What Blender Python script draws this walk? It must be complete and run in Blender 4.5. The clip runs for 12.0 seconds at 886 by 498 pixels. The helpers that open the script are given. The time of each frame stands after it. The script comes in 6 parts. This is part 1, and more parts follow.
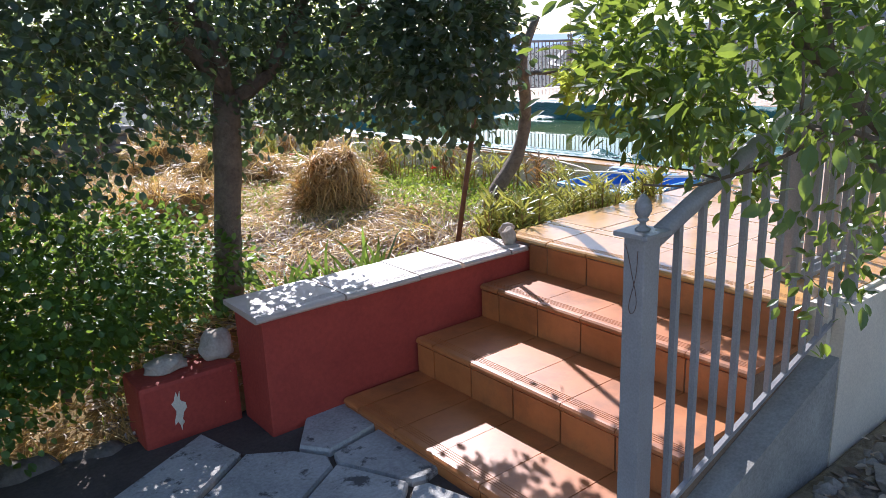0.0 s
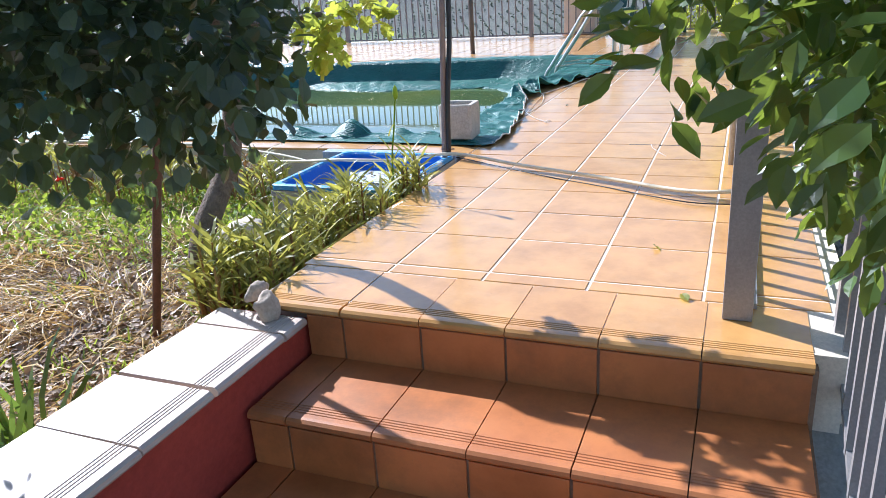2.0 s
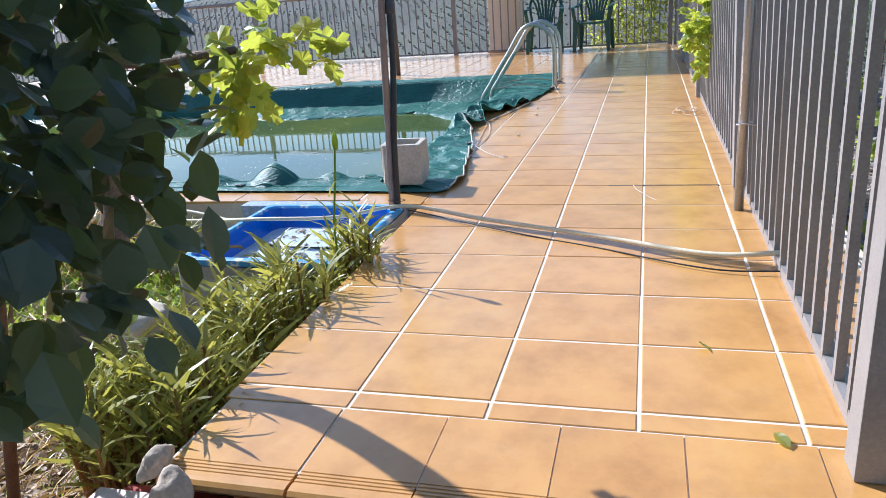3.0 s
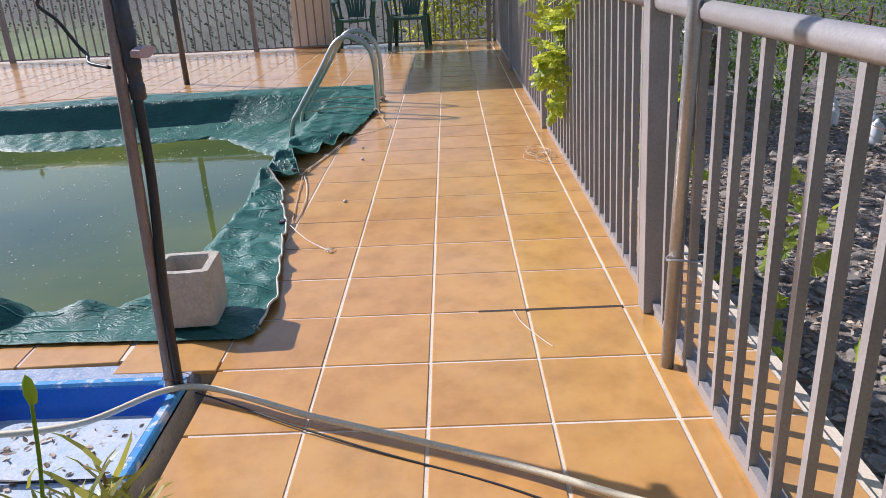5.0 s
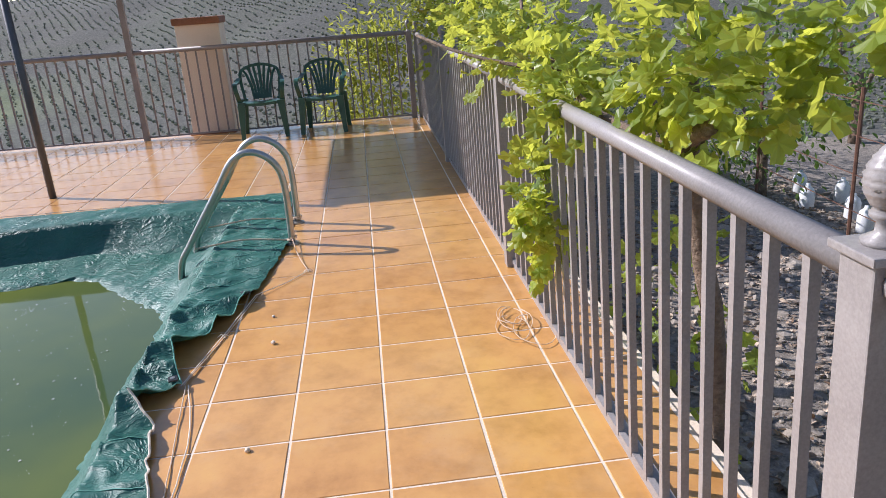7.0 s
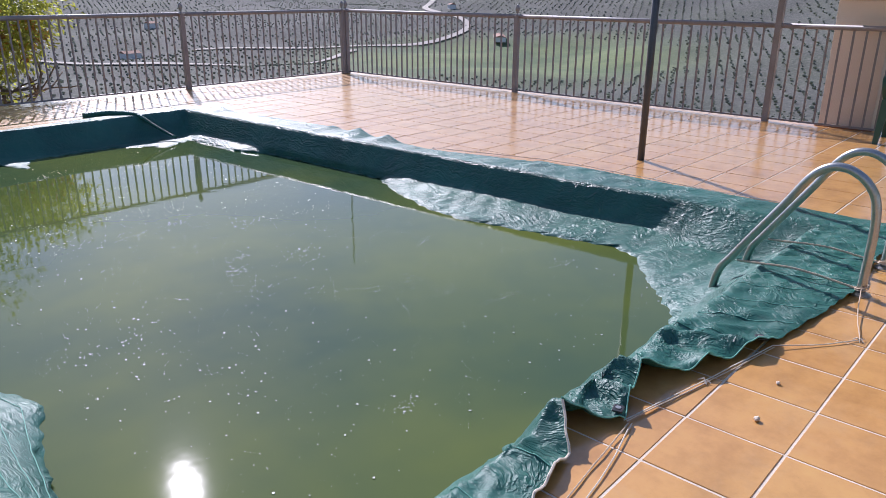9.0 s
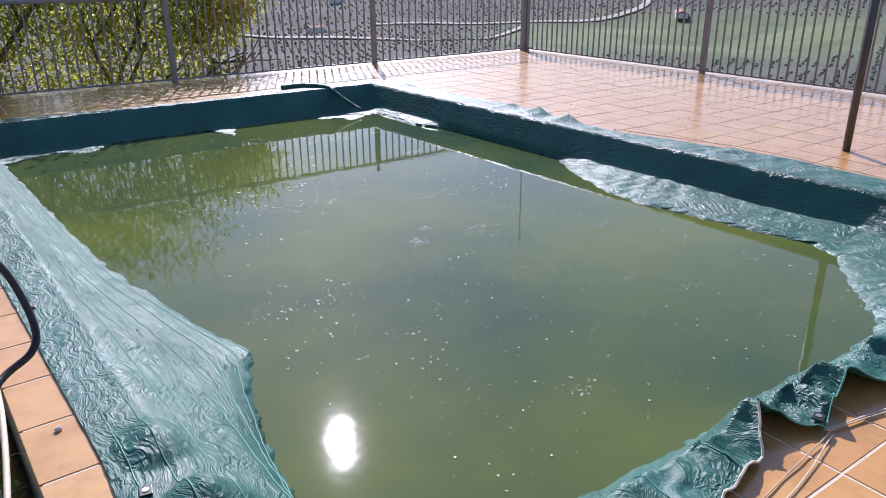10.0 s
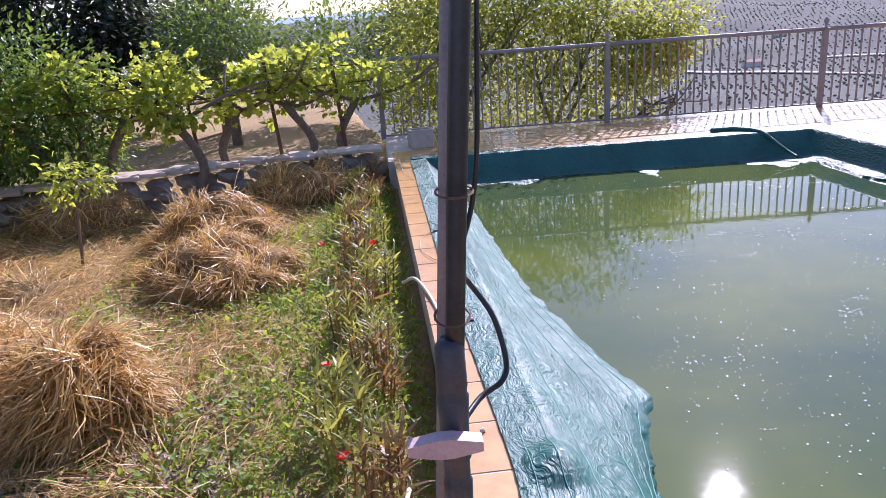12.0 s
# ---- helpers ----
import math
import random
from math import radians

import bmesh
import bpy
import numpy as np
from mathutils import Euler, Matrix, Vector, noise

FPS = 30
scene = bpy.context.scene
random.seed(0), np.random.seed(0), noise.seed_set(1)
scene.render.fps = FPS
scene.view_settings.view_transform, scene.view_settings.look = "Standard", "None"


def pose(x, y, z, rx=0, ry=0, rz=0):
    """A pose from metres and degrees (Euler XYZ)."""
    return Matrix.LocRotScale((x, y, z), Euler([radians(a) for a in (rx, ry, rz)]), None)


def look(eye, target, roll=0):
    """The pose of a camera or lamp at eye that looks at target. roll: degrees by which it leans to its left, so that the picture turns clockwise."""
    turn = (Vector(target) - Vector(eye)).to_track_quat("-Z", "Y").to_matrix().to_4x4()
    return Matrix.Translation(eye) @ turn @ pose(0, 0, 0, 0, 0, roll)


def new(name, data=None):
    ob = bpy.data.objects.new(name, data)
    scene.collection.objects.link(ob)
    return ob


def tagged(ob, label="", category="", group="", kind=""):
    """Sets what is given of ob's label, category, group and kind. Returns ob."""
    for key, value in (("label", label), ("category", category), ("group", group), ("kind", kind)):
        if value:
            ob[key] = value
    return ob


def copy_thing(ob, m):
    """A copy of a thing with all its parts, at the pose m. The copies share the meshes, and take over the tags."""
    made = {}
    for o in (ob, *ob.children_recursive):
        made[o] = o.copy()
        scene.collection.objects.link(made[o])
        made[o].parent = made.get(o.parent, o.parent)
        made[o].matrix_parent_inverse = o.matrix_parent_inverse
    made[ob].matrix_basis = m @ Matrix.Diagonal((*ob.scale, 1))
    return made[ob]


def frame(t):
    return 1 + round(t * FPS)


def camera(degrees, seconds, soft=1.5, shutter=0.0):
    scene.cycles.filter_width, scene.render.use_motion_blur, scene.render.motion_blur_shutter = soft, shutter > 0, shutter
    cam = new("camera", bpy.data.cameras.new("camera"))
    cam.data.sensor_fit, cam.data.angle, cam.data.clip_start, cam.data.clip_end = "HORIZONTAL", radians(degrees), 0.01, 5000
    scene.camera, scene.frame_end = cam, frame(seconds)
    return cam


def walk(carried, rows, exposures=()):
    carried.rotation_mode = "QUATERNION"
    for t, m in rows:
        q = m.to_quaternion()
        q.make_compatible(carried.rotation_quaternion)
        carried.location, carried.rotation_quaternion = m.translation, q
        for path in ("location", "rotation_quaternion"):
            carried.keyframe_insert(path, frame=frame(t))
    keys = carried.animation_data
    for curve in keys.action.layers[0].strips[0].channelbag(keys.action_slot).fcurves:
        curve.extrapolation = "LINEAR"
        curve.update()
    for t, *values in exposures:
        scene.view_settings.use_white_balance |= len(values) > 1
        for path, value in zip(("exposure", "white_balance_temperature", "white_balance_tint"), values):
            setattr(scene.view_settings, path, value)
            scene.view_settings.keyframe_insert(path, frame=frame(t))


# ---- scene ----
cam = camera(62.4, 12.0, soft=0.85)
PATH = [
    (0, (-4.599, -2.086, 0.942), (-3.405, -0.571, 0.415), -2.2),
    (0.5, (-4.387, -1.631, 0.925), (-3.013, -0.278, 0.396), -3.2),
    (1, (-4.32, -1.292, 0.917), (-2.73, -0.218, 0.353), -3.8),
    (1.5, (-4.043, -0.964, 0.909), (-2.358, -0.089, 0.281), -4.4),
    (2, (-3.742, -0.719, 0.878), (-2.005, 0.009, 0.204), -3.6),
    (2.5, (-3.435, -0.474, 0.885), (-1.679, 0.171, 0.177), -4.6),
    (3, (-3.106, -0.334, 0.893), (-1.29, 0.195, 0.244), -4.3),
    (3.5, (-2.808, -0.232, 0.941), (-0.92, -0.063, 0.306), -3.6),
    (5.3, (-1.734, -0.097, 1.201), (0.12, -0.061, 0.449), -2.7),
    (5.5, (-1.588, -0.102, 1.234), (0.265, -0.077, 0.482), -2.3),
    (6, (-1.306, -0.065, 1.356), (0.555, -0.121, 0.625), -1.7),
    (6.5, (-0.983, -0.041, 1.409), (0.893, -0.241, 0.744), -4.7),
    (6.7, (-0.798, -0.039, 1.395), (1.078, -0.265, 0.742), -4.2),
    (8.3, (0.037, -0.079, 1.42), (1.701, 0.85, 0.815), -2.1),
    (8.5, (0.104, -0.107, 1.399), (1.643, 1.009, 0.778), -1.2),
    (9, (0.121, -0.167, 1.386), (1.527, 1.088, 0.715), 0.3),
    (9.5, (0.084, -0.144, 1.372), (1.343, 1.237, 0.659), 0.4),
    (10, (0.007, -0.111, 1.408), (1.077, 1.414, 0.68), -0.4),
    (10.5, (0.002, -0.133, 1.46), (0.777, 1.57, 0.754), -1.2),
    (11, (-0.083, -0.156, 1.488), (0.186, 1.702, 0.798), -2.1),
    (11.5, (-0.137, -0.166, 1.475), (-0.238, 1.73, 0.845), -4.8),
    (12, (-0.075, -0.184, 1.51), (0.005, 1.721, 0.907), -3.9),
]
LIGHT = [(0, 1.0, 5750, 18), (0.5, 1.25, 5600, 20), (1.0, 1.22, 5600, 18), (2.0, 1.02, 5450, 14), (3.0, 0.77, 5500, 13), (3.7, 0.42, 5850, 17), (5.5, 0.38, 6050, 20), (6.5, 0.5, 6100, 20), (8.5, 0.33, 5850, 24), (10.5, 0.48, 5800, 27), (12, 0.76, 5650, 36)]
walk(cam, [(t, look(eye, target, roll)) for t, eye, target, roll in PATH], LIGHT)

# ---- world, sun, exposure ----
SUN = Vector((0.35, 0.735, 0.585)).normalized()
world = bpy.data.worlds.new("sky")
scene.world = world
world.use_nodes = True
wn = world.node_tree
sky = wn.nodes.new("ShaderNodeTexSky")
sky.sky_type, sky.sun_disc = "NISHITA", False
sky.sun_elevation, sky.sun_rotation = math.asin(SUN.z), math.atan2(SUN.x, SUN.y)
sky.air_density, sky.dust_density = 1.0, 0.6
wn.links.new(sky.outputs[0], wn.nodes["Background"].inputs[0])
wn.nodes["Background"].inputs[1].default_value = 0.105
sun = new("sun", bpy.data.lights.new("sun", "SUN"))
sun.data.energy, sun.data.angle, sun.data.color = 4.6, radians(0.53), (1.0, 0.96, 0.90)
sun.matrix_world = look(SUN * 50, (0, 0, 0))


# ---- materials ----
def nodes(name):
    m = bpy.data.materials.new(name)
    m.use_nodes = True
    t = m.node_tree
    return m, t, t.nodes["Principled BSDF"]


def ramp(t, source, stops):
    r = t.nodes.new("ShaderNodeValToRGB")
    while len(r.color_ramp.elements) < len(stops):
        r.color_ramp.elements.new(0.5)
    for e, (p, c) in zip(r.color_ramp.elements, stops):
        e.position, e.color = p, (*c, 1)
    t.links.new(source, r.inputs[0])
    return r.outputs[0]


def noise_tex(t, scale, detail=6, rough=0.6, coords=None):
    n = t.nodes.new("ShaderNodeTexNoise")
    n.inputs["Scale"].default_value, n.inputs["Detail"].default_value, n.inputs["Roughness"].default_value = scale, detail, rough
    if coords is None:
        coords = t.nodes.new("ShaderNodeTexCoord").outputs["Object"]
    t.links.new(coords, n.inputs["Vector"])
    return n.outputs["Fac"]


def mixc(t, fac, a, b, blend="MIX"):
    m = t.nodes.new("ShaderNodeMix")
    m.data_type, m.blend_type = "RGBA", blend
    for k, v in ((0, fac), (6, a), (7, b)):
        if isinstance(v, (int, float)):
            m.inputs[k].default_value = v
        elif isinstance(v, tuple):
            m.inputs[k].default_value = (*v, 1)
        else:
            t.links.new(v, m.inputs[k])
    return m.outputs[2]


def bump(t, bsdf, source, strength, distance):
    b = t.nodes.new("ShaderNodeBump")
    b.inputs["Strength"].default_value, b.inputs["Distance"].default_value = strength, distance
    t.links.new(source, b.inputs["Height"])
    t.links.new(b.outputs[0], bsdf.inputs["Normal"])
    return b


def world_pos(t):
    return t.nodes.new("ShaderNodeNewGeometry").outputs["Position"]


def surface(name, dark, light, rough=0.6, scale=8.0, fine=80.0, bump_d=0.002, metal=0.0, spot=None, where="Object", bump_s=0.5):
    """A worn surface: two scales of noise between two colours, optional spots, and fine relief."""
    m, t, b = nodes(name)
    pos = world_pos(t) if where == "World" else t.nodes.new("ShaderNodeTexCoord").outputs["Object"]
    big, small = noise_tex(t, scale, 5, 0.6, pos), noise_tex(t, fine, 4, 0.6, pos)
    c = ramp(t, big, [(0.32, dark), (0.68, light)])
    c = mixc(t, 0.35, c, ramp(t, small, [(0.3, tuple(v * 0.75 for v in dark)), (0.7, tuple(min(1, v * 1.15) for v in light))]))
    if spot:
        colour, amount = spot
        n = noise_tex(t, scale * 2.3, 7, 0.7, pos)
        c = mixc(t, ramp(t, n, [(amount, (0, 0, 0)), (min(1, amount + 0.07), (1, 1, 1))]), c, colour)
    t.links.new(c, b.inputs["Base Color"])
    b.inputs["Roughness"].default_value, b.inputs["Metallic"].default_value = rough, metal
    bump(t, b, small, bump_s, bump_d)
    return m


def leaf_mat(name, dark, light, through_c, amount=0.4, rough=0.4):
    m, t, b = nodes(name)
    g = t.nodes.new("ShaderNodeNewGeometry")
    c = ramp(t, g.outputs["Random Per Island"], [(0.0, dark), (0.75, light), (1.0, tuple(v * 1.25 for v in light))])
    t.links.new(c, b.inputs["Base Color"])
    b.inputs["Roughness"].default_value = rough
    tr = t.nodes.new("ShaderNodeBsdfTranslucent")
    tc = mixc(t, g.outputs["Random Per Island"], tuple(v * 0.6 for v in through_c), through_c)
    t.links.new(tc, tr.inputs[0])
    mx = t.nodes.new("ShaderNodeMixShader")
    mx.inputs[0].default_value = amount
    t.links.new(b.outputs[0], mx.inputs[1])
    t.links.new(tr.outputs[0], mx.inputs[2])
    t.links.new(mx.outputs[0], t.nodes["Material Output"].inputs[0])
    return m


def tile_mat(name, dark, light, rough=0.33, dusty=1.0):
    m, t, b = nodes(name)
    pos = world_pos(t)
    rnd = t.nodes.new("ShaderNodeObjectInfo").outputs["Random"]
    isl = t.nodes.new("ShaderNodeNewGeometry").outputs["Random Per Island"]
    both = t.nodes.new("ShaderNodeMath")
    both.operation = "ADD"
    t.links.new(rnd, both.inputs[0])
    t.links.new(isl, both.inputs[1])
    frac = t.nodes.new("ShaderNodeMath")
    frac.operation = "FRACT"
    t.links.new(both.outputs[0], frac.inputs[0])
    c = ramp(t, frac.outputs[0], [(0.0, dark), (0.5, light), (1.0, tuple((a + c2) / 2 * 1.06 for a, c2 in zip(dark, light)))])
    worn = noise_tex(t, 0.8, 3, 0.5, pos)
    c = mixc(t, ramp(t, worn, [(0.45, (0, 0, 0)), (0.68, (0.55, 0.55, 0.55))]), c, (light[0] * 0.95, light[1] * 1.16, light[2] * 1.0))
    cloud = noise_tex(t, 5.5, 5, 0.65, pos)
    c = mixc(t, 0.62, c, ramp(t, cloud, [(0.28, tuple(v * 0.78 for v in dark)), (0.55, light), (0.75, (light[0] * 1.1, light[1] * 1.2, light[2] * 1.15))]))
    dust = noise_tex(t, 2.0, 8, 0.7, pos)
    c = mixc(t, ramp(t, dust, [(0.52, (0, 0, 0)), (0.8, (0.35 * dusty, 0.35 * dusty, 0.35 * dusty))]), c, (0.55, 0.40, 0.23))
    if dusty < 1:
        stain = noise_tex(t, 3.4, 9, 0.72, pos)
        c = mixc(t, ramp(t, stain, [(0.48, (0, 0, 0)), (0.70, (0.62, 0.62, 0.62))]), c, (0.17, 0.075, 0.03))
    grit = noise_tex(t, 140, 3, 0.6, pos)
    c = mixc(t, ramp(t, grit, [(0.66, (0, 0, 0)), (0.74, (0.3, 0.3, 0.3))]), c, (0.18, 0.10, 0.05))
    t.links.new(c, b.inputs["Base Color"])
    r = t.nodes.new("ShaderNodeMapRange")
    r.inputs[3].default_value, r.inputs[4].default_value = rough - 0.08, rough + 0.16
    t.links.new(dust, r.inputs[0])
    t.links.new(r.outputs[0], b.inputs["Roughness"])
    b.inputs["Specular IOR Level"].default_value = 0.65
    b.inputs["Coat Weight"].default_value, b.inputs["Coat Roughness"].default_value = 0.3 * dusty, 0.48
    bump(t, b, noise_tex(t, 30, 3, 0.5, pos), 0.2, 0.001)
    return m


M_TILE = tile_mat("terrace_tile", (0.46, 0.216, 0.061), (0.60, 0.313, 0.095), 0.17)
M_STEP = tile_mat("step_tile", (0.40, 0.125, 0.030), (0.52, 0.18, 0.050), 0.4, 0.4)
M_GROUT = surface("grout", (0.58, 0.49, 0.38), (0.76, 0.67, 0.54), 0.9, 3, 120, 0.001, where="World")
M_CAP = tile_mat("cap_tile", (0.46, 0.34, 0.28), (0.58, 0.45, 0.37), 0.5)
M_RED = surface("red_wall_paint", (0.30, 0.035, 0.022), (0.42, 0.06, 0.035), 0.75, 4, 60, 0.003, spot=((0.30, 0.20, 0.16), 0.74), where="World")
M_CONC = surface("old_concrete", (0.22, 0.205, 0.18), (0.40, 0.375, 0.33), 0.9, 5, 90, 0.004, spot=((0.16, 0.15, 0.13), 0.66), where="World")
M_STUCCO = surface("cream_render", (0.62, 0.52, 0.40), (0.74, 0.64, 0.50), 0.85, 3, 120, 0.002, spot=((0.36, 0.30, 0.24), 0.72), where="World")
M_PILLAR = surface("peach_plaster", (0.80, 0.66, 0.53), (0.88, 0.76, 0.64), 0.85, 3, 100, 0.002, spot=((0.30, 0.24, 0.20), 0.74), where="World")
M_BRICKCAP = surface("terracotta_cap", (0.22, 0.10, 0.06), (0.34, 0.16, 0.10), 0.8, 9, 90, 0.002)
M_PAINT = surface("grey_rail_paint", (0.245, 0.225, 0.215), (0.335, 0.315, 0.30), 0.36, 6, 150, 0.0006, spot=((0.20, 0.13, 0.09), 0.76), where="World")
M_PAINTB = surface("brown_grey_paint", (0.21, 0.185, 0.18), (0.31, 0.275, 0.265), 0.5, 6, 150, 0.0006, spot=((0.18, 0.09, 0.05), 0.72), where="World")
M_GALV = surface("galvanised_tube", (0.36, 0.36, 0.37), (0.50, 0.50, 0.50), 0.4, 10, 120, 0.0006, metal=0.7)
M_STEEL = surface("dull_steel", (0.42, 0.41, 0.38), (0.56, 0.55, 0.50), 0.32, 10, 120, 0.0004, metal=0.85)
M_RUSTPOLE = surface("brown_painted_stake", (0.19, 0.145, 0.13), (0.31, 0.245, 0.22), 0.5, 9, 140, 0.0008, spot=((0.22, 0.11, 0.06), 0.68))
M_DARKPOLE = surface("dark_grey_paint", (0.055, 0.055, 0.065), (0.10, 0.10, 0.11), 0.45, 9, 140, 0.0006)
M_RUST = surface("rusty_iron", (0.10, 0.05, 0.035), (0.20, 0.10, 0.06), 0.8, 20, 160, 0.001, metal=0.2)
M_BLACK = surface("black_polythene", (0.012, 0.012, 0.013), (0.03, 0.03, 0.032), 0.38, 20, 160, 0.0005)
M_HOSE = surface("pale_hose", (0.62, 0.53, 0.35), (0.78, 0.69, 0.50), 0.6, 12, 160, 0.0005)
M_VALVE = surface("grey_plastic", (0.035, 0.036, 0.042), (0.07, 0.07, 0.08), 0.45, 12, 160, 0.0004)
M_HANDLE = surface("faded_pink_plastic", (0.44, 0.29, 0.28), (0.56, 0.40, 0.38), 0.55, 12, 160, 0.0005)
M_ROPE = surface("dirty_rope", (0.50, 0.38, 0.26), (0.66, 0.52, 0.38), 0.9, 40, 300, 0.001)
M_STRAWROPE = surface("pale_string", (0.62, 0.55, 0.44), (0.76, 0.68, 0.56), 0.9, 40, 300, 0.001)
M_CHAIR = surface("green_plastic", (0.018, 0.075, 0.055), (0.032, 0.115, 0.085), 0.38, 5, 140, 0.0004, spot=((0.06, 0.10, 0.08), 0.72))
M_BLOCK = surface("cement_block", (0.40, 0.35, 0.28), (0.58, 0.52, 0.43), 0.95, 14, 90, 0.006, spot=((0.24, 0.20, 0.16), 0.66), bump_s=0.9)
M_BLUE = surface("blue_gelcoat", (0.006, 0.10, 0.48), (0.012, 0.16, 0.62), 0.28, 4, 120, 0.0006, spot=((0.10, 0.30, 0.60), 0.72))
M_BLUERIM = surface("worn_blue_rim", (0.03, 0.22, 0.52), (0.08, 0.33, 0.62), 0.5, 8, 120, 0.001, spot=((0.58, 0.60, 0.62), 0.53))
M_SILT = surface("silt_on_blue", (0.34, 0.47, 0.58), (0.60, 0.61, 0.60), 0.85, 11, 90, 0.004, spot=((0.24, 0.21, 0.17), 0.6))
M_STONE = surface("field_stone", (0.34, 0.27, 0.21), (0.52, 0.43, 0.34), 0.9, 12, 90, 0.006)
M_WALLSTONE = surface("dry_wall_stone", (0.24, 0.20, 0.16), (0.40, 0.35, 0.28), 0.95, 7, 70, 0.008, where="World")
# earth brown, darkened so the sunlit bank stones read as shaded
M_SHADESTONE = surface("shaded_earth_stone", (0.08, 0.062, 0.045), (0.20, 0.165, 0.13), 0.95, 7, 70, 0.008)
M_PAVE = surface("broken_paving", (0.26, 0.24, 0.215), (0.50, 0.475, 0.43), 0.95, 4, 70, 0.010, spot=((0.10, 0.09, 0.08), 0.57), where="World")
M_BARK = surface("grey_brown_bark", (0.10, 0.07, 0.05), (0.23, 0.17, 0.12), 0.95, 14, 60, 0.012, bump_s=0.9)
M_VINEBARK = surface("vine_bark", (0.12, 0.085, 0.06), (0.27, 0.20, 0.14), 0.95, 30, 90, 0.012, bump_s=0.9)
M_STRAW = leaf_mat("dry_straw", (0.20, 0.10, 0.03), (0.80, 0.55, 0.21), (0.85, 0.55, 0.16), 0.32, 0.45)
M_DEAD = leaf_mat("dead_leaf", (0.15, 0.09, 0.055), (0.60, 0.48, 0.36), (0.34, 0.20, 0.08), 0.2, 0.8)
M_CAROB = leaf_mat("carob_leaf", (0.038, 0.058, 0.040), (0.088, 0.118, 0.074), (0.22, 0.32, 0.08), 0.34, 0.3)
M_LEMON = leaf_mat("citrus_leaf", (0.030, 0.075, 0.022), (0.075, 0.135, 0.038), (0.42, 0.54, 0.06), 0.38, 0.32)
M_VINE = leaf_mat("vine_leaf", (0.08, 0.16, 0.02), (0.25, 0.33, 0.05), (0.78, 0.82, 0.10), 0.54, 0.42)
M_BUSH = leaf_mat("shrub_leaf", (0.035, 0.085, 0.018), (0.09, 0.17, 0.035), (0.32, 0.46, 0.06), 0.4, 0.45)
M_OLIVE = leaf_mat("olive_leaf", (0.07, 0.10, 0.06), (0.16, 0.20, 0.13), (0.22, 0.28, 0.10), 0.3, 0.5)
M_AUTUMN = leaf_mat("turning_leaf", (0.08, 0.14, 0.03), (0.22, 0.27, 0.07), (0.62, 0.64, 0.10), 0.58, 0.4)
M_RUSSET = leaf_mat("russet_leaf", (0.30, 0.14, 0.04), (0.45, 0.24, 0.05), (0.65, 0.30, 0.05), 0.45, 0.5)
M_DARKTREE = leaf_mat("dark_evergreen", (0.015, 0.026, 0.015), (0.035, 0.052, 0.026), (0.06, 0.09, 0.03), 0.25, 0.5)
M_STRAP = leaf_mat("strap_leaf", (0.11, 0.15, 0.03), (0.38, 0.37, 0.085), (0.66, 0.60, 0.10), 0.42, 0.42)
M_STRAPRED = leaf_mat("reddish_strap_leaf", (0.20, 0.10, 0.05), (0.34, 0.24, 0.09), (0.52, 0.26, 0.07), 0.35, 0.5)
M_GRASS = leaf_mat("green_grass", (0.06, 0.15, 0.018), (0.20, 0.31, 0.045), (0.50, 0.60, 0.06), 0.45, 0.6)
M_POPPY = leaf_mat("poppy_petal", (0.60, 0.012, 0.008), (0.75, 0.03, 0.012), (0.90, 0.05, 0.01), 0.4, 0.5)
M_PLASTIC = surface("milky_plastic", (0.62, 0.64, 0.64), (0.76, 0.78, 0.78), 0.35, 8, 120, 0.0005)
M_AWNING = surface("awning_sheet", (0.24, 0.25, 0.22), (0.32, 0.33, 0.29), 0.8, 4, 200, 0.0008)
# paler than the near olive leaf; the lift stands in for distance haze
M_HAZEDOLIVE = leaf_mat("far_olive_hazed", (0.17, 0.19, 0.16), (0.27, 0.29, 0.24), (0.42, 0.44, 0.34), 0.58, 0.8)
M_ROAD = surface("pale_track", (0.42, 0.38, 0.32), (0.55, 0.50, 0.43), 0.95, 0.05, 1, 0.01, where="World")
M_HOUSE = surface("white_house", (0.65, 0.63, 0.60), (0.75, 0.73, 0.70), 0.9, 0.3, 3, 0.01)

# murky pool water
M_WATER, wt, wb = nodes("pool_water")
wpos = world_pos(wt)
t_murk = noise_tex(wt, 0.55, 4, 0.55, wpos)
wt.links.new(ramp(wt, t_murk, [(0.3, (0.036, 0.074, 0.036)), (0.68, (0.118, 0.146, 0.030))]), wb.inputs["Base Color"])
wb.inputs["Roughness"].default_value, wb.inputs["IOR"].default_value = 0.035, 1.33
bump(wt, wb, noise_tex(wt, 6, 2, 0.5, wpos), 0.05, 0.01)

# woven plastic cover
M_COVER, ct, cb = nodes("green_woven_cover")
cpos = world_pos(ct)
c_big, c_fine = noise_tex(ct, 2.2, 6, 0.65, cpos), noise_tex(ct, 24, 5, 0.7, cpos)
col = ramp(ct, c_big, [(0.3, (0.011, 0.090, 0.068)), (0.7, (0.026, 0.150, 0.112))])
col = mixc(ct, ramp(ct, noise_tex(ct, 9, 8, 0.75, cpos), [(0.58, (0, 0, 0)), (0.8, (0.3, 0.3, 0.3))]), col, (0.16, 0.22, 0.20))
ct.links.new(col, cb.inputs["Base Color"])
cb.inputs["Roughness"].default_value, cb.inputs["Specular IOR Level"].default_value = 0.46, 0.5
warp = ct.nodes.new("ShaderNodeTexNoise")
warp.inputs["Scale"].default_value, warp.inputs["Detail"].default_value = 2.6, 4
ct.links.new(cpos, warp.inputs["Vector"])
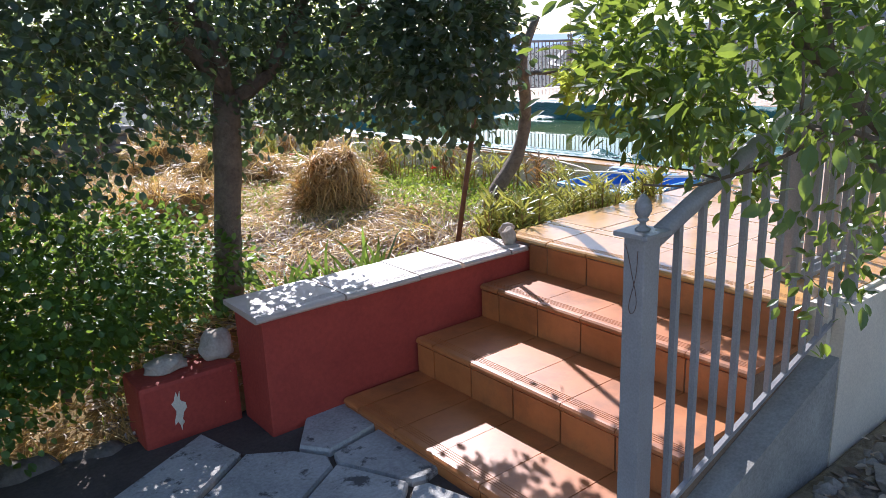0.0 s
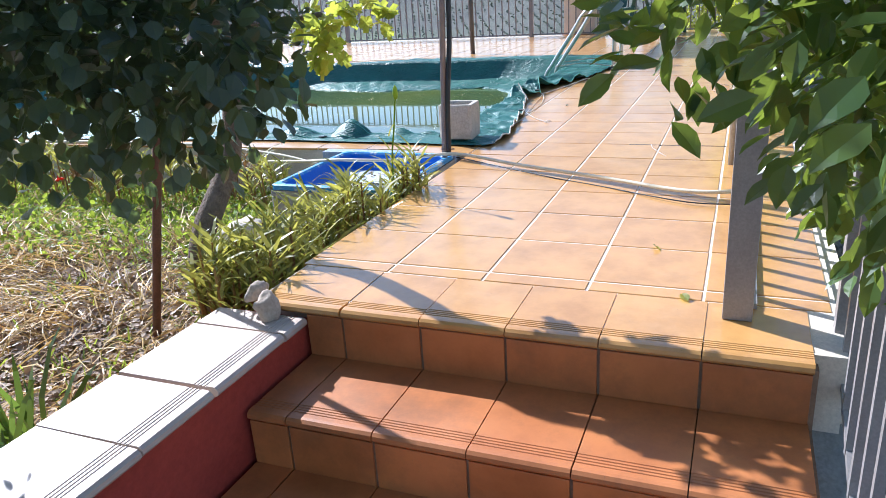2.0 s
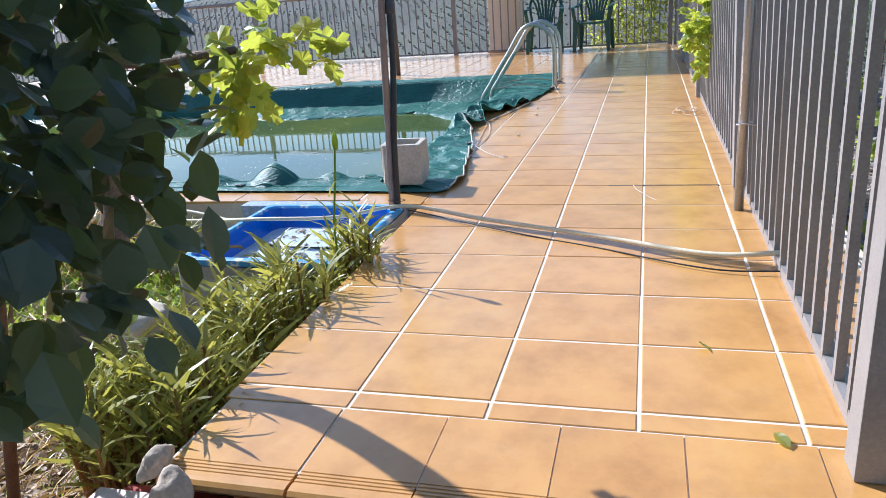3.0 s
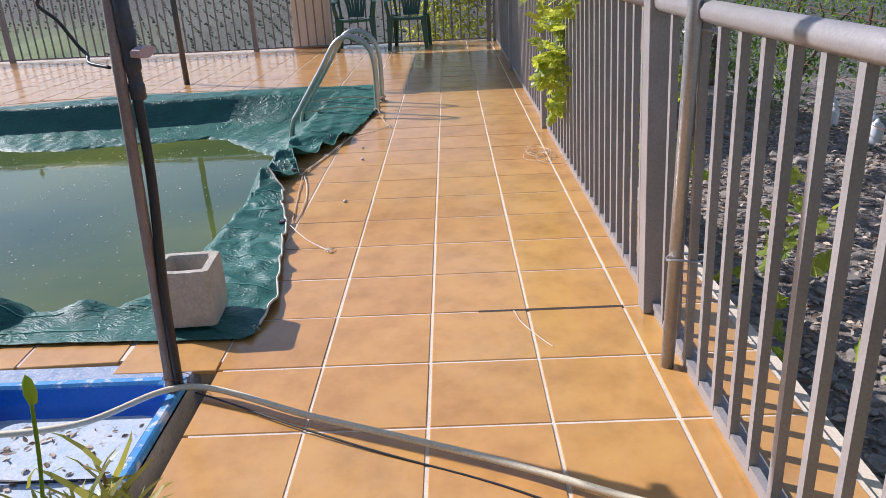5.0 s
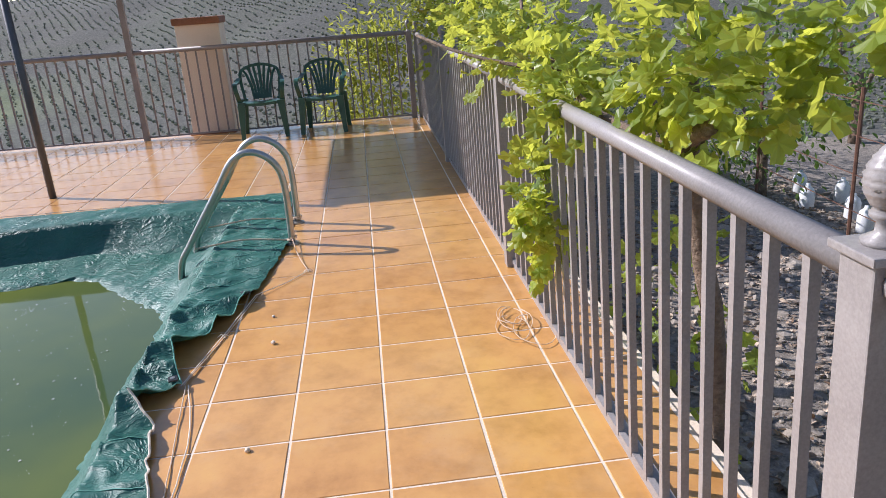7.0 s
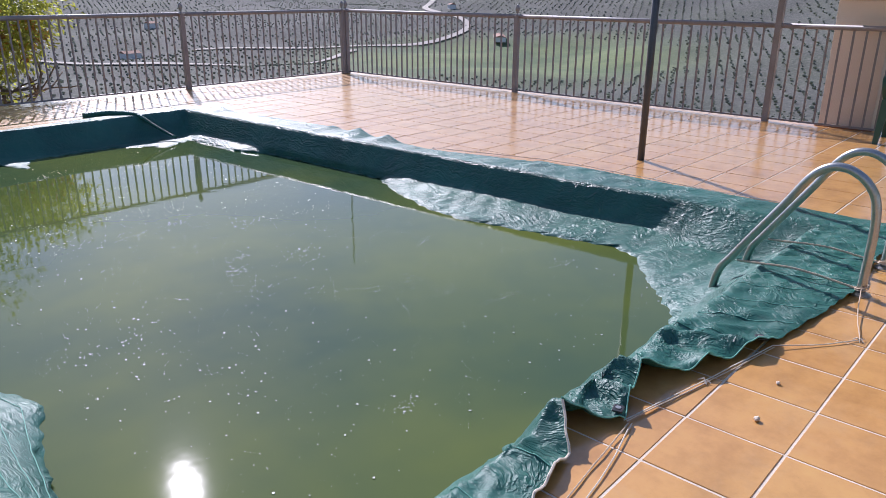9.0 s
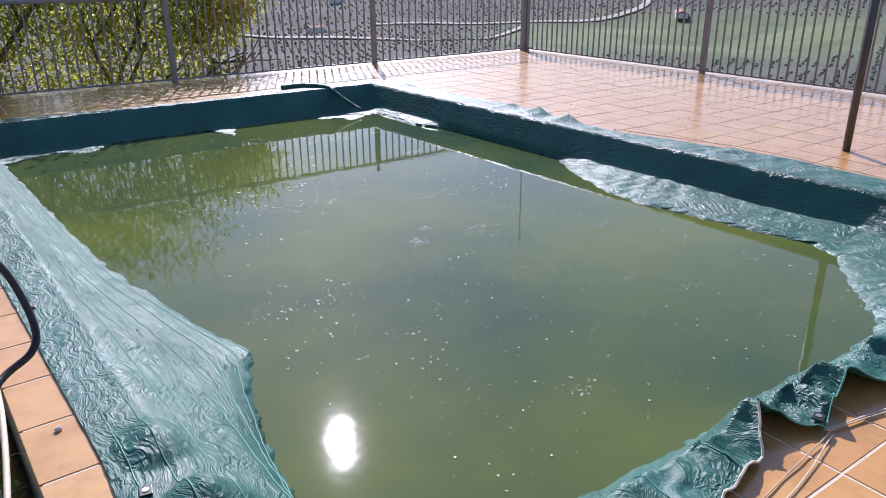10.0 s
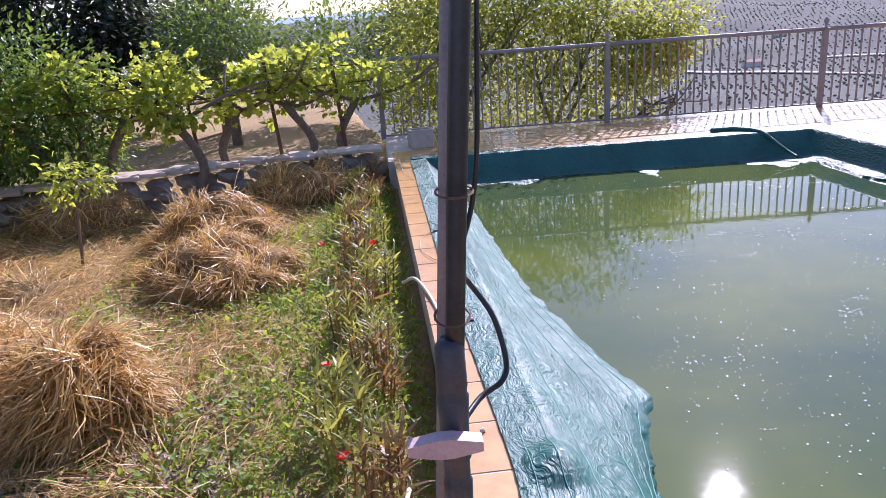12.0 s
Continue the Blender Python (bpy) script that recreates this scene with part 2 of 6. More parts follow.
bend = ct.nodes.new("ShaderNodeVectorMath")
bend.operation = "MULTIPLY_ADD"
ct.links.new(warp.outputs["Color"], bend.inputs[0])
bend.inputs[1].default_value = (0.35, 0.35, 0.35)
ct.links.new(cpos, bend.inputs[2])


def creases(turn, scale, mask_scale):
    """Long straight fold lines that run one way and fade in and out."""
    n = ct.nodes.new("ShaderNodeMapping")
    n.inputs["Rotation"].default_value = (0.3, 0.2, turn)
    n.inputs["Scale"].default_value = (scale, scale * 0.16, scale)
    ct.links.new(bend.outputs[0], n.inputs["Vector"])
    v = noise_tex(ct, 1.0, 2, 0.45, n.outputs[0])
    sharp = ramp(ct, v, [(0.36, (0, 0, 0)), (0.50, (1, 1, 1)), (0.64, (0, 0, 0))])
    return mixc(ct, ramp(ct, noise_tex(ct, mask_scale, 2, 0.5, cpos), [(0.38, (0, 0, 0)), (0.62, (1, 1, 1))]), (0, 0, 0), sharp)


weave = ct.nodes.new("ShaderNodeTexWave")
weave.inputs["Scale"].default_value, weave.inputs["Distortion"].default_value = 55, 0.6
ct.links.new(bend.outputs[0], weave.inputs["Vector"])
chain = None
for source, strength, depth in ((creases(0.5, 9, 1.5), 0.7, 0.005), (creases(-0.8, 15, 2.1), 0.8, 0.005), (creases(1.9, 26, 2.9), 0.9, 0.005), (creases(0.1, 44, 3.7), 0.9, 0.004), (creases(-1.4, 70, 4.3), 0.8, 0.0025),
                                (noise_tex(ct, 45, 6, 0.75, bend.outputs[0]), 0.7, 0.004), (weave.outputs["Fac"], 0.35, 0.0012)):
    step = bump(ct, cb, source, strength, depth)
    if chain:
        ct.links.new(chain.outputs[0], step.inputs["Normal"])
    chain = step

# ground: soil and litter near, fields and groves far
M_GROUND, gt, gb = nodes("ground")
gpos = world_pos(gt)
g1, g2, g3 = noise_tex(gt, 0.9, 8, 0.65, gpos), noise_tex(gt, 22, 6, 0.7, gpos), noise_tex(gt, 0.006, 5, 0.55, gpos)
soil = ramp(gt, g1, [(0.3, (0.20, 0.115, 0.045)), (0.55, (0.40, 0.255, 0.085)), (0.75, (0.28, 0.225, 0.06))])
soil = mixc(gt, 0.5, soil, ramp(gt, g2, [(0.3, (0.14, 0.095, 0.05)), (0.7, (0.56, 0.40, 0.17))]))
gsep = gt.nodes.new("ShaderNodeSeparateXYZ")
gt.links.new(gpos, gsep.inputs[0])
gyard = gt.nodes.new("ShaderNodeMapRange")
gyard.inputs[1].default_value, gyard.inputs[2].default_value = -0.85, -1.25
gt.links.new(gsep.outputs["Y"], gyard.inputs[0])
stony = mixc(gt, 0.55, ramp(gt, g1, [(0.3, (0.12, 0.10, 0.08)), (0.7, (0.26, 0.225, 0.185))]), ramp(gt, g2, [(0.35, (0.09, 0.075, 0.06)), (0.65, (0.46, 0.41, 0.35))]))
soil = mixc(gt, gyard.outputs[0], soil, stony)
fields = ramp(gt, g3, [(0.38, (0.050, 0.055, 0.048)), (0.47, (0.078, 0.076, 0.062)), (0.53, (0.07, 0.095, 0.045)), (0.60, (0.048, 0.052, 0.046))])
fields = mixc(gt, 0.4, fields, ramp(gt, noise_tex(gt, 0.12, 6, 0.7, gpos), [(0.3, (0.040, 0.044, 0.036)), (0.7, (0.10, 0.096, 0.076))]))
scrub = noise_tex(gt, 0.55, 9, 0.75, gpos)
fields = mixc(gt, 0.62, fields, ramp(gt, scrub, [(0.40, (0.028, 0.032, 0.024)), (0.50, (0.075, 0.078, 0.062)), (0.62, (0.17, 0.165, 0.135))]))
glen = gt.nodes.new("ShaderNodeVectorMath")
glen.operation = "LENGTH"
gt.links.new(gpos, glen.inputs[0])
gfar = gt.nodes.new("ShaderNodeMapRange")
gfar.inputs[1].default_value, gfar.inputs[2].default_value = 16, 40
gt.links.new(glen.outputs["Value"], gfar.inputs[0])
# the green valley fields
gd = gt.nodes.new("ShaderNodeVectorMath")
gd.operation = "DISTANCE"
gt.links.new(gpos, gd.inputs[0])
gd.inputs[1].default_value = (430, 330, -48)
gw = gt.nodes.new("ShaderNodeMapRange")
gw.inputs[1].default_value, gw.inputs[2].default_value, gw.inputs[3].default_value, gw.inputs[4].default_value = 90, 170, 0.7, 0
gt.links.new(gd.outputs["Value"], gw.inputs[0])
meadow = ramp(gt, noise_tex(gt, 0.02, 4, 0.6, gpos), [(0.4, (0.08, 0.14, 0.035)), (0.6, (0.19, 0.25, 0.075))])
fields = mixc(gt, gw.outputs[0], fields, meadow)
gt.links.new(mixc(gt, gfar.outputs[0], soil, fields), gb.inputs["Base Color"])
gb.inputs["Roughness"].default_value = 0.95
bump(gt, gb, g2, 0.8, 0.03)

# bluish tones and emission stand in for haze over the ridge
M_RIDGE, rt, rb = nodes("far_ridge_glow")
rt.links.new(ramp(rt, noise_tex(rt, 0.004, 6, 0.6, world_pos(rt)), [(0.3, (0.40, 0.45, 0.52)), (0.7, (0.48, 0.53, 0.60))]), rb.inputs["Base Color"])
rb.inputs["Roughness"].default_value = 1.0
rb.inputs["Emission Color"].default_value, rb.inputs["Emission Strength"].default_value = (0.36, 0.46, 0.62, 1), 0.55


# ---- builders ----
def mesh_of(bm, name, smooth=False):
    me = bpy.data.meshes.new(name)
    bmesh.ops.recalc_face_normals(bm, faces=bm.faces)
    bm.to_mesh(me)
    bm.free()
    if smooth:
        me.shade_smooth()
    return me


def link(name, me, material, parent=None, label="", kind=""):
    ob = new(name, me)
    if material and not me.materials:
        me.materials.append(material)
    if parent:
        ob.parent = parent
    return tagged(ob, label=label, kind=kind)


def part(name, bm, material, parent=None, label="", smooth=False, kind=""):
    """Links a bmesh as one mesh object under a thing or a part."""
    return link(name, mesh_of(bm, name, smooth), material, parent, label, kind)


def thing(name, at, label, category, group="", kind="", turn=0.0):
    e = new(name)
    e.empty_display_size = 0.1
    e.matrix_basis = pose(*at, 0, 0, turn)
    return tagged(e, label, category, group, kind)


def box(x0, x1, y0, y1, z0, z1, bevel=0.0, bm=None):
    bm = bm or bmesh.new()
    c = bmesh.ops.create_cube(bm, size=1)["verts"]
    bmesh.ops.scale(bm, vec=(x1 - x0, y1 - y0, z1 - z0), verts=c)
    bmesh.ops.translate(bm, vec=((x0 + x1) / 2, (y0 + y1) / 2, (z0 + z1) / 2), verts=c)
    if bevel:
        es = list({e for v in c for e in v.link_edges})
        bmesh.ops.bevel(bm, geom=es, offset=bevel, segments=2, affect="EDGES", profile=0.6)
    return bm


def rings(bm, loops, closed=True, cap=True):
    """Skins a row of vertex loops."""
    vs = [[bm.verts.new(p) for p in l] for l in loops]
    n = len(vs[0])
    for a, b in zip(vs, vs[1:]):
        for i in range(n if closed else n - 1):
            j = (i + 1) % n
            bm.faces.new((a[i], a[j], b[j], b[i]))
    if cap and closed:
        bm.faces.new(vs[0][::-1])
        bm.faces.new(vs[-1])
    return bm


def tube(points, radius, sides=8, bm=None, cap=True):
    """A tube along points; radius is a number or one a point."""
    bm = bm or bmesh.new()
    ps = [Vector(p) for p in points]
    rs = radius if isinstance(radius, (list, tuple)) else [radius] * len(ps)
    loops, u = [], None
    for i, p in enumerate(ps):
        d = (ps[min(i + 1, len(ps) - 1)] - ps[max(i - 1, 0)]).normalized()
        if u is None:
            u = d.orthogonal().normalized()
        u = (u - d * u.dot(d)).normalized()
        w = d.cross(u)
        loops.append([p + (u * math.cos(a) + w * math.sin(a)) * rs[i] for a in (2 * math.pi * k / sides for k in range(sides))])
    return rings(bm, loops, True, cap)


def lathe(profile, sides=16, centre=(0, 0, 0), bm=None):
    bm = bm or bmesh.new()
    c = Vector(centre)
    return rings(bm, [[c + Vector((r * math.cos(a), r * math.sin(a), z)) for a in (2 * math.pi * k / sides for k in range(sides))] for r, z in profile])


def curve_pts(ctrl, n=8):
    """Points on a smooth curve through the control points."""
    ps = [Vector(p) for p in ctrl]
    ps = [ps[0] * 2 - ps[1]] + ps + [ps[-1] * 2 - ps[-2]]
    out = []
    for i in range(1, len(ps) - 2):
        a, b, c, d = ps[i - 1:i + 3]
        for k in range(n):
            f = k / n
            out.append(0.5 * (2 * b + (c - a) * f + (2 * a - 5 * b + 4 * c - d) * f * f + (3 * b - a - 3 * c + d) * f ** 3))
    return out + [ps[-2]]


def wobble(points, amount, scale=3.0, seed=0.0):
    return [Vector(p) + noise.noise_vector(Vector(p) * scale + Vector((seed, 0, 0))) * amount for p in points]


def cloud(name, verts, faces, material, parent=None, label="", kind=""):
    me = bpy.data.meshes.new(name)
    me.from_pydata(verts, [], faces)
    return link(name, me, material, parent, label, kind)


RNG = np.random.default_rng(7)
# leaf outlines: points in the leaf's own plane (along, across, up) and faces
def outline(n, fn, dip):
    """A leaf from its half-width along the length, folded a little at the rib."""
    xs = [k / n for k in range(1, n)]
    pts = [(0, 0, 0)] + [(x, fn(x), dip * fn(x) * 0.9) for x in xs] + [(1, 0, -0.08)] + [(x, -fn(x), dip * fn(x) * 0.9) for x in reversed(xs)] + [(x, 0, -0.06 * x * x) for x in xs]
    m = n - 1
    rib = [0] + [2 * m + 2 + k for k in range(m)] + [m + 1]
    up = list(range(0, m + 2))
    down = [0] + [2 * m + 1 - k for k in range(m)] + [m + 1]
    faces = []
    for edge, flip in ((up, False), (down, True)):
        for k in range(n):
            f = [rib[k], rib[k + 1], edge[k + 1], edge[k]]
            f = [q for i2, q in enumerate(f) if q not in f[:i2]]
            faces.append(tuple(f[::-1] if flip else f))
    return np.array(pts, float), faces


OVAL = outline(4, lambda x: 0.23 * math.sin(math.pi * x ** 0.85) ** 0.9, 0.25)
ROUND = outline(4, lambda x: 0.40 * math.sin(math.pi * x) ** 0.6, 0.15)
def vine_outline(n=22):
    """A five-lobed toothed leaf with a notch at the stalk, cupped a little."""
    pts, centre = [(0.0, 0.0, 0.0)], 0.36
    for k in range(1, n):
        a = math.pi - 2 * math.pi * k / n
        lobe = 0.34 + 0.15 * abs(math.cos(2.5 * a)) ** 0.7 + (0.10 if abs(a) < 0.35 else 0.0) + 0.035 * (-1) ** k
        pts.append((centre + lobe * math.cos(a) * 1.02, lobe * math.sin(a), 0.05 * math.cos(5 * a) - 0.16 * lobe ** 2))
    return np.array(pts + [(centre, 0, 0.03)]), [(n, i, (i + 1) % n) for i in range(n)]


LOBED = vine_outline()
BLADE = (np.array([(0, 0.045, 0), (0, -0.045, 0), (0.4, 0.04, 0.10), (0.4, -0.04, 0.10), (0.8, 0.025, 0.08), (0.8, -0.025, 0.08), (1, 0, 0)]),
         [(0, 1, 3, 2), (2, 3, 5, 4), (4, 5, 6)])
STALK = (np.array([(0, 0.008, 0), (0, -0.008, 0), (0.35, 0.037, 0.10), (0.35, 0.023, 0.10), (0.7, 0.026, 0.10), (0.7, 0.014, 0.10), (1, -0.05, -0.05), (1, -0.056, -0.05)]),
         [(0, 1, 3, 2), (2, 3, 5, 4), (4, 5, 7, 6)])


def leaf_mesh(pos, direction, size, shape, wide=1.0):
    """Many leaves at once: places, the ways they point, sizes and one outline."""
    pos, direction = np.asarray(pos, float), np.asarray(direction, float)
    n = len(pos)
    size = np.broadcast_to(size, n)
    direction = direction / (np.linalg.norm(direction, axis=1, keepdims=True) + 1e-9)
    up = np.array([0, 0, 1.0]) + RNG.normal(0, 0.45, (n, 3))
    side = np.cross(up, direction)
    side /= np.linalg.norm(side, axis=1, keepdims=True) + 1e-9
    nrm = np.cross(direction, side)
    v, f = shape
    k = len(v)
    pts = pos[:, None] + size[:, None, None] * (v[None, :, 0, None] * direction[:, None] + wide * v[None, :, 1, None] * side[:, None] + v[None, :, 2, None] * nrm[:, None])
    faces = [tuple(i * k + q for q in face) for i in range(n) for face in f]
    return pts.reshape(-1, 3).tolist(), faces


def clear_of_path(p, keep=0.3):
    """Drops the places that hang in the walker's way."""
    p = np.asarray(p)
    ok = np.ones(len(p), bool)
    eyes = [np.array(e) for _, e, _, _ in PATH]
    for a, b in zip(eyes, eyes[1:]):
        for f in np.linspace(0, 1, 6):
            ok &= np.linalg.norm(p - (a + (b - a) * f), axis=1) > keep
    return ok


def clumps(centres, radii, count, spread=0.35, droop=0.3):
    """Leaf places in twig clumps inside ellipsoids, with gaps between the clumps. Returns places and the ways they point."""
    ps, ds = [], []
    for c, r, n in zip(centres, radii, count):
        c, r = np.array(c, float), np.array(r, float)
        m = max(4, n // 14)
        tip = RNG.normal(0, 1, (m, 3))
        tip /= np.linalg.norm(tip, axis=1, keepdims=True)
        tip *= RNG.uniform(0.35, 1.0, (m, 1)) ** 0.6
        pick = RNG.integers(0, m, n)
        off = np.clip(RNG.normal(0, 0.5, (n, 3)), -0.8, 0.8) * spread
        p = tip[pick] + off * 0.45
        d = RNG.normal(0, 0.6, (n, 3)) + tip[pick] * 0.8 + off
        d[:, 2] -= droop
        ps.append(c + p * r)
        ds.append(d)
    return np.concatenate(ps), np.concatenate(ds)


def branching(bm, root, heading, length, radius, depth, tips, spread=0.6, up=0.15, seed=0):
    """Tapered limbs that fork; gathers the twig ends in tips."""
    rnd = random.Random(seed)

    def grow(p, d, l, r, k):
        pts = [p]
        for i in range(4):
            d = (d + Vector((rnd.gauss(0, 0.14), rnd.gauss(0, 0.14), rnd.gauss(0, 0.1) + up * 0.2))).normalized()
            pts.append(pts[-1] + d * l / 4)
        tube(pts, [r, r * 0.92, r * 0.84, r * 0.76, r * 0.68], 7 if r > 0.02 else 5, bm)
        if k == 0:
            tips.append(pts[-1])
            return
        for _ in range(rnd.choice((2, 3))):
            nd = (d + Vector((rnd.gauss(0, spread), rnd.gauss(0, spread), rnd.gauss(0, spread * 0.7) + up))).normalized()
            grow(pts[rnd.choice((3, 4, 4))], nd, l * rnd.uniform(0.6, 0.8), r * 0.6, k - 1)

    grow(Vector(root), Vector(heading).normalized(), length, radius, depth)


# ---- ground and distance ----
def sstep(a, b, x):
    f = np.clip((x - a) / (b - a), 0, 1)
    return f * f * (3 - 2 * f)


def waves(x, y, s):
    """Smooth uneven ground from a few crossing waves."""
    return (np.sin(x / s * 1.3 + 0.7) * np.cos(y / s * 1.1 - 0.4) + 0.6 * np.sin((x + y) / s * 2.3 + 1.9) * np.sin((x - 1.7 * y) / s * 1.9)
            + 0.35 * np.sin(x / s * 4.7 + y / s * 3.1) + 0.3 * np.cos(y / s * 5.3 - x / s * 2.7)) / 1.9


def land(x, y):
    """Height of the ground: garden, the lower yard, the drop to the valley and the hills beyond."""
    garden = -0.27 + 0.03 * waves(x, y, 0.8) - 0.05 * sstep(2, 9, y)
    yard = -0.62 + 0.03 * waves(x, y, 0.5) - 0.12 * sstep(-2.9, -3.15, x) * sstep(1.0, 0.6, y)
    lower = sstep(0.95, 0.7, y) * sstep(-2.0, -3.2, x)
    lower = np.maximum(lower, sstep(-0.85, -1.1, y))
    lower = np.maximum(lower, sstep(-3.55, -4.1, x) * sstep(2.2, 0.9, y))
    h = garden * (1 - lower) + yard * lower
    h = h - 0.25 * sstep(-2.5, -8, y)
    inside = sstep(-0.05, 0.3, x) * sstep(9.2, 8.9, x) * sstep(-0.98, -0.8, y) * sstep(10.1, 9.8, y)
    inside = np.maximum(inside, sstep(-3.3, -3.0, x) * sstep(0.4, 0.25, x) * sstep(-0.95, -0.8, y) * sstep(0.6, 0.4, y))
    h = h * (1 - inside) - 1.9 * inside
    ylim = 10.3 + 12 * sstep(0.2, -2.5, x)
    d = np.hypot(np.maximum(x - 9.1, 0), np.maximum(y - ylim, 0))
    th = np.degrees(np.arctan2(y, x))
    el = np.interp(th, [-180, -20, 0, 10, 20, 30, 38, 46, 56, 66, 95, 180], [0.6, 4.5, 4.5, 3.4, 2.0, 1.2, 0.7, -0.4, 0.0, 0.5, 0.5, 0.6])
    drop = 48 * (1 - np.exp(-d / 120))
    top = 1150 * np.tan(np.radians(el)) + 48
    near = np.interp(th, [-180, 0, 15, 35, 60, 180], [150, 120, 230, 480, 420, 300])
    rise = top * sstep(0, 1, (d - near) / (1150 - near)) - 60 * sstep(1150, 1900, d)
    return h - drop + rise + 5.0 * sstep(120, 400, d) * waves(x, y, 95.0) - 1.2 * sstep(2.0, 6.0, d)


GN = 380
gu = np.linspace(-1, 1, GN)
gx = 1.95 * np.sinh(7.7 * gu)
GX, GY = np.meshgrid(gx + 0.5, gx + 3.0, indexing="ij")
GZ = land(GX, GY)
gv = np.stack([GX, GY, GZ], -1).reshape(-1, 3)
gi = np.arange(GN * GN).reshape(GN, GN)
gf = np.stack([gi[:-1, :-1], gi[1:, :-1], gi[1:, 1:], gi[:-1, 1:]], -1).reshape(-1, 4)
ground = cloud("ground", gv.tolist(), gf.tolist(), M_GROUND)
ground.data.shade_smooth()
tagged(ground, "dry stony soil falling to a valley of olive groves", "ground", kind="structure")

# far mountains, their bluish haze put into the material as glow
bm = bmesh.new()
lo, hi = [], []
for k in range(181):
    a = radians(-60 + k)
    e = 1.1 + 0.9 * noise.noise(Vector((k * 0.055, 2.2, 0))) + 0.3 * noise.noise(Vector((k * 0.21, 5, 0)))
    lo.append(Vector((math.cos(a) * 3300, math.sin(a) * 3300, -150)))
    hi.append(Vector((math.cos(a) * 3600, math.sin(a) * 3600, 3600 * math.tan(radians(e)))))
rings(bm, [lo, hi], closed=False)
tagged(part("backdrop", bm, M_RIDGE), "far mountain ridge with bluish haze glow in its colour", "mountain", kind="structure")

# olive groves on the slopes
ga, gb2 = np.meshgrid(np.arange(-300, 1150, 6.5), np.arange(-300, 1150, 6.5), indexing="ij")
rot = radians(24)
ox, oy = ga * math.cos(rot) - gb2 * math.sin(rot), ga * math.sin(rot) + gb2 * math.cos(rot)
ox, oy = ox.ravel() + RNG.normal(0, 0.45, ga.size), oy.ravel() + RNG.normal(0, 0.45, ga.size)
orad, oth = np.hypot(ox, oy), np.degrees(np.arctan2(oy, ox))
keep = (orad > 60) & (orad < 1150) & (oth > -40) & (oth < 92) & ((ox > 22) | (oy > 30))
keep &= np.hypot(ox - 430, oy - 330) > 125
keep &= (waves(ox, oy, 60.0) > -0.55) & (RNG.random(ox.size) < np.interp(orad, [0, 300, 1150], [1, 0.9, 0.55]))
ox, oy, orad = ox[keep], oy[keep], orad[keep]
oz = land(ox, oy)
ico = bmesh.new()
bmesh.ops.create_icosphere(ico, subdivisions=1, radius=1)
iv = np.array([v.co[:] for v in ico.verts])
jf = [tuple(v.index for v in f.verts) for f in ico.faces]
ico.free()
sz = RNG.uniform(0.55, 1.0, len(ox))
jit = RNG.uniform(0.7, 1.25, (len(ox), len(iv), 1))
ov = np.stack([ox, oy, oz + sz * 0.75], -1)[:, None] + iv[None] * jit * sz[:, None, None] * np.array([1.1, 1.1, 0.85])
of = [tuple(i * len(iv) + q for q in f) for i in range(len(ox)) for f in jf]
tagged(cloud("olive_grove", ov.reshape(-1, 3).tolist(), of, M_HAZEDOLIVE), "rows of grey-green olive trees on distant slopes", "olive trees", kind="stuff")

# low scrub between them on the nearer slopes
sx, sy = RNG.uniform(-60, 340, 16000), RNG.uniform(-250, 330, 16000)
srad, sth = np.hypot(sx, sy), np.degrees(np.arctan2(sy, sx))
keep = (srad > 45) & (srad < 340) & (sth > -40) & (sth < 75) & (sx > 22)
sx, sy = sx[keep], sy[keep]
ss = RNG.uniform(0.25, 0.7, len(sx))
jit = RNG.uniform(0.6, 1.3, (len(sx), len(iv), 1))
sv = np.stack([sx, sy, land(sx, sy) + ss * 0.35], -1)[:, None] + iv[None] * jit * ss[:, None, None] * np.array([1.2, 1.2, 0.7])
tagged(cloud("scrub", sv.reshape(-1, 3).tolist(), [tuple(i * len(iv) + q for q in f) for i in range(len(sx)) for f in jf], M_HAZEDOLIVE), "low grey-green scrub bushes on the hillside", "scrub", kind="stuff")


def far_road(ctrl, width):
    pts = curve_pts([(x, y, 0) for x, y in ctrl], 14)
    a, b = [], []
    for i, p in enumerate(pts):
        d = (pts[min(i + 1, len(pts) - 1)] - pts[max(i - 1, 0)]).normalized().cross(Vector((0, 0, 1)))
        for side, row in ((1, a), (-1, b)):
            q = p + d * side * width / 2
            row.append(Vector((q.x, q.y, float(land(np.array(q.x), np.array(q.y))) + 1.0)))
    bm = rings(bmesh.new(), [a, b], closed=False)
    tagged(part("road", bm, M_ROAD), "pale country road winding through the valley", "road", kind="structure")


far_road([(300, 520), (390, 470), (470, 440), (560, 470), (640, 600), (760, 680)], 7)
far_road([(180, 520), (260, 440), (330, 420), (390, 440)], 6)


# ---- terrace ----
PITCH, SHEAR = 0.33, -0.042
floor = thing("floor", (0, 0, 0), "ochre glazed terrace tiles with pale joints", "floor", kind="structure")


def slab_mesh(corners, z0, z1):
    bm = bmesh.new()
    return rings(bm, [[Vector((x, y, z0)) for x, y in corners], [Vector((x, y, z1)) for x, y in corners]])


def slant(y):
    return SHEAR * (y - 1.2)


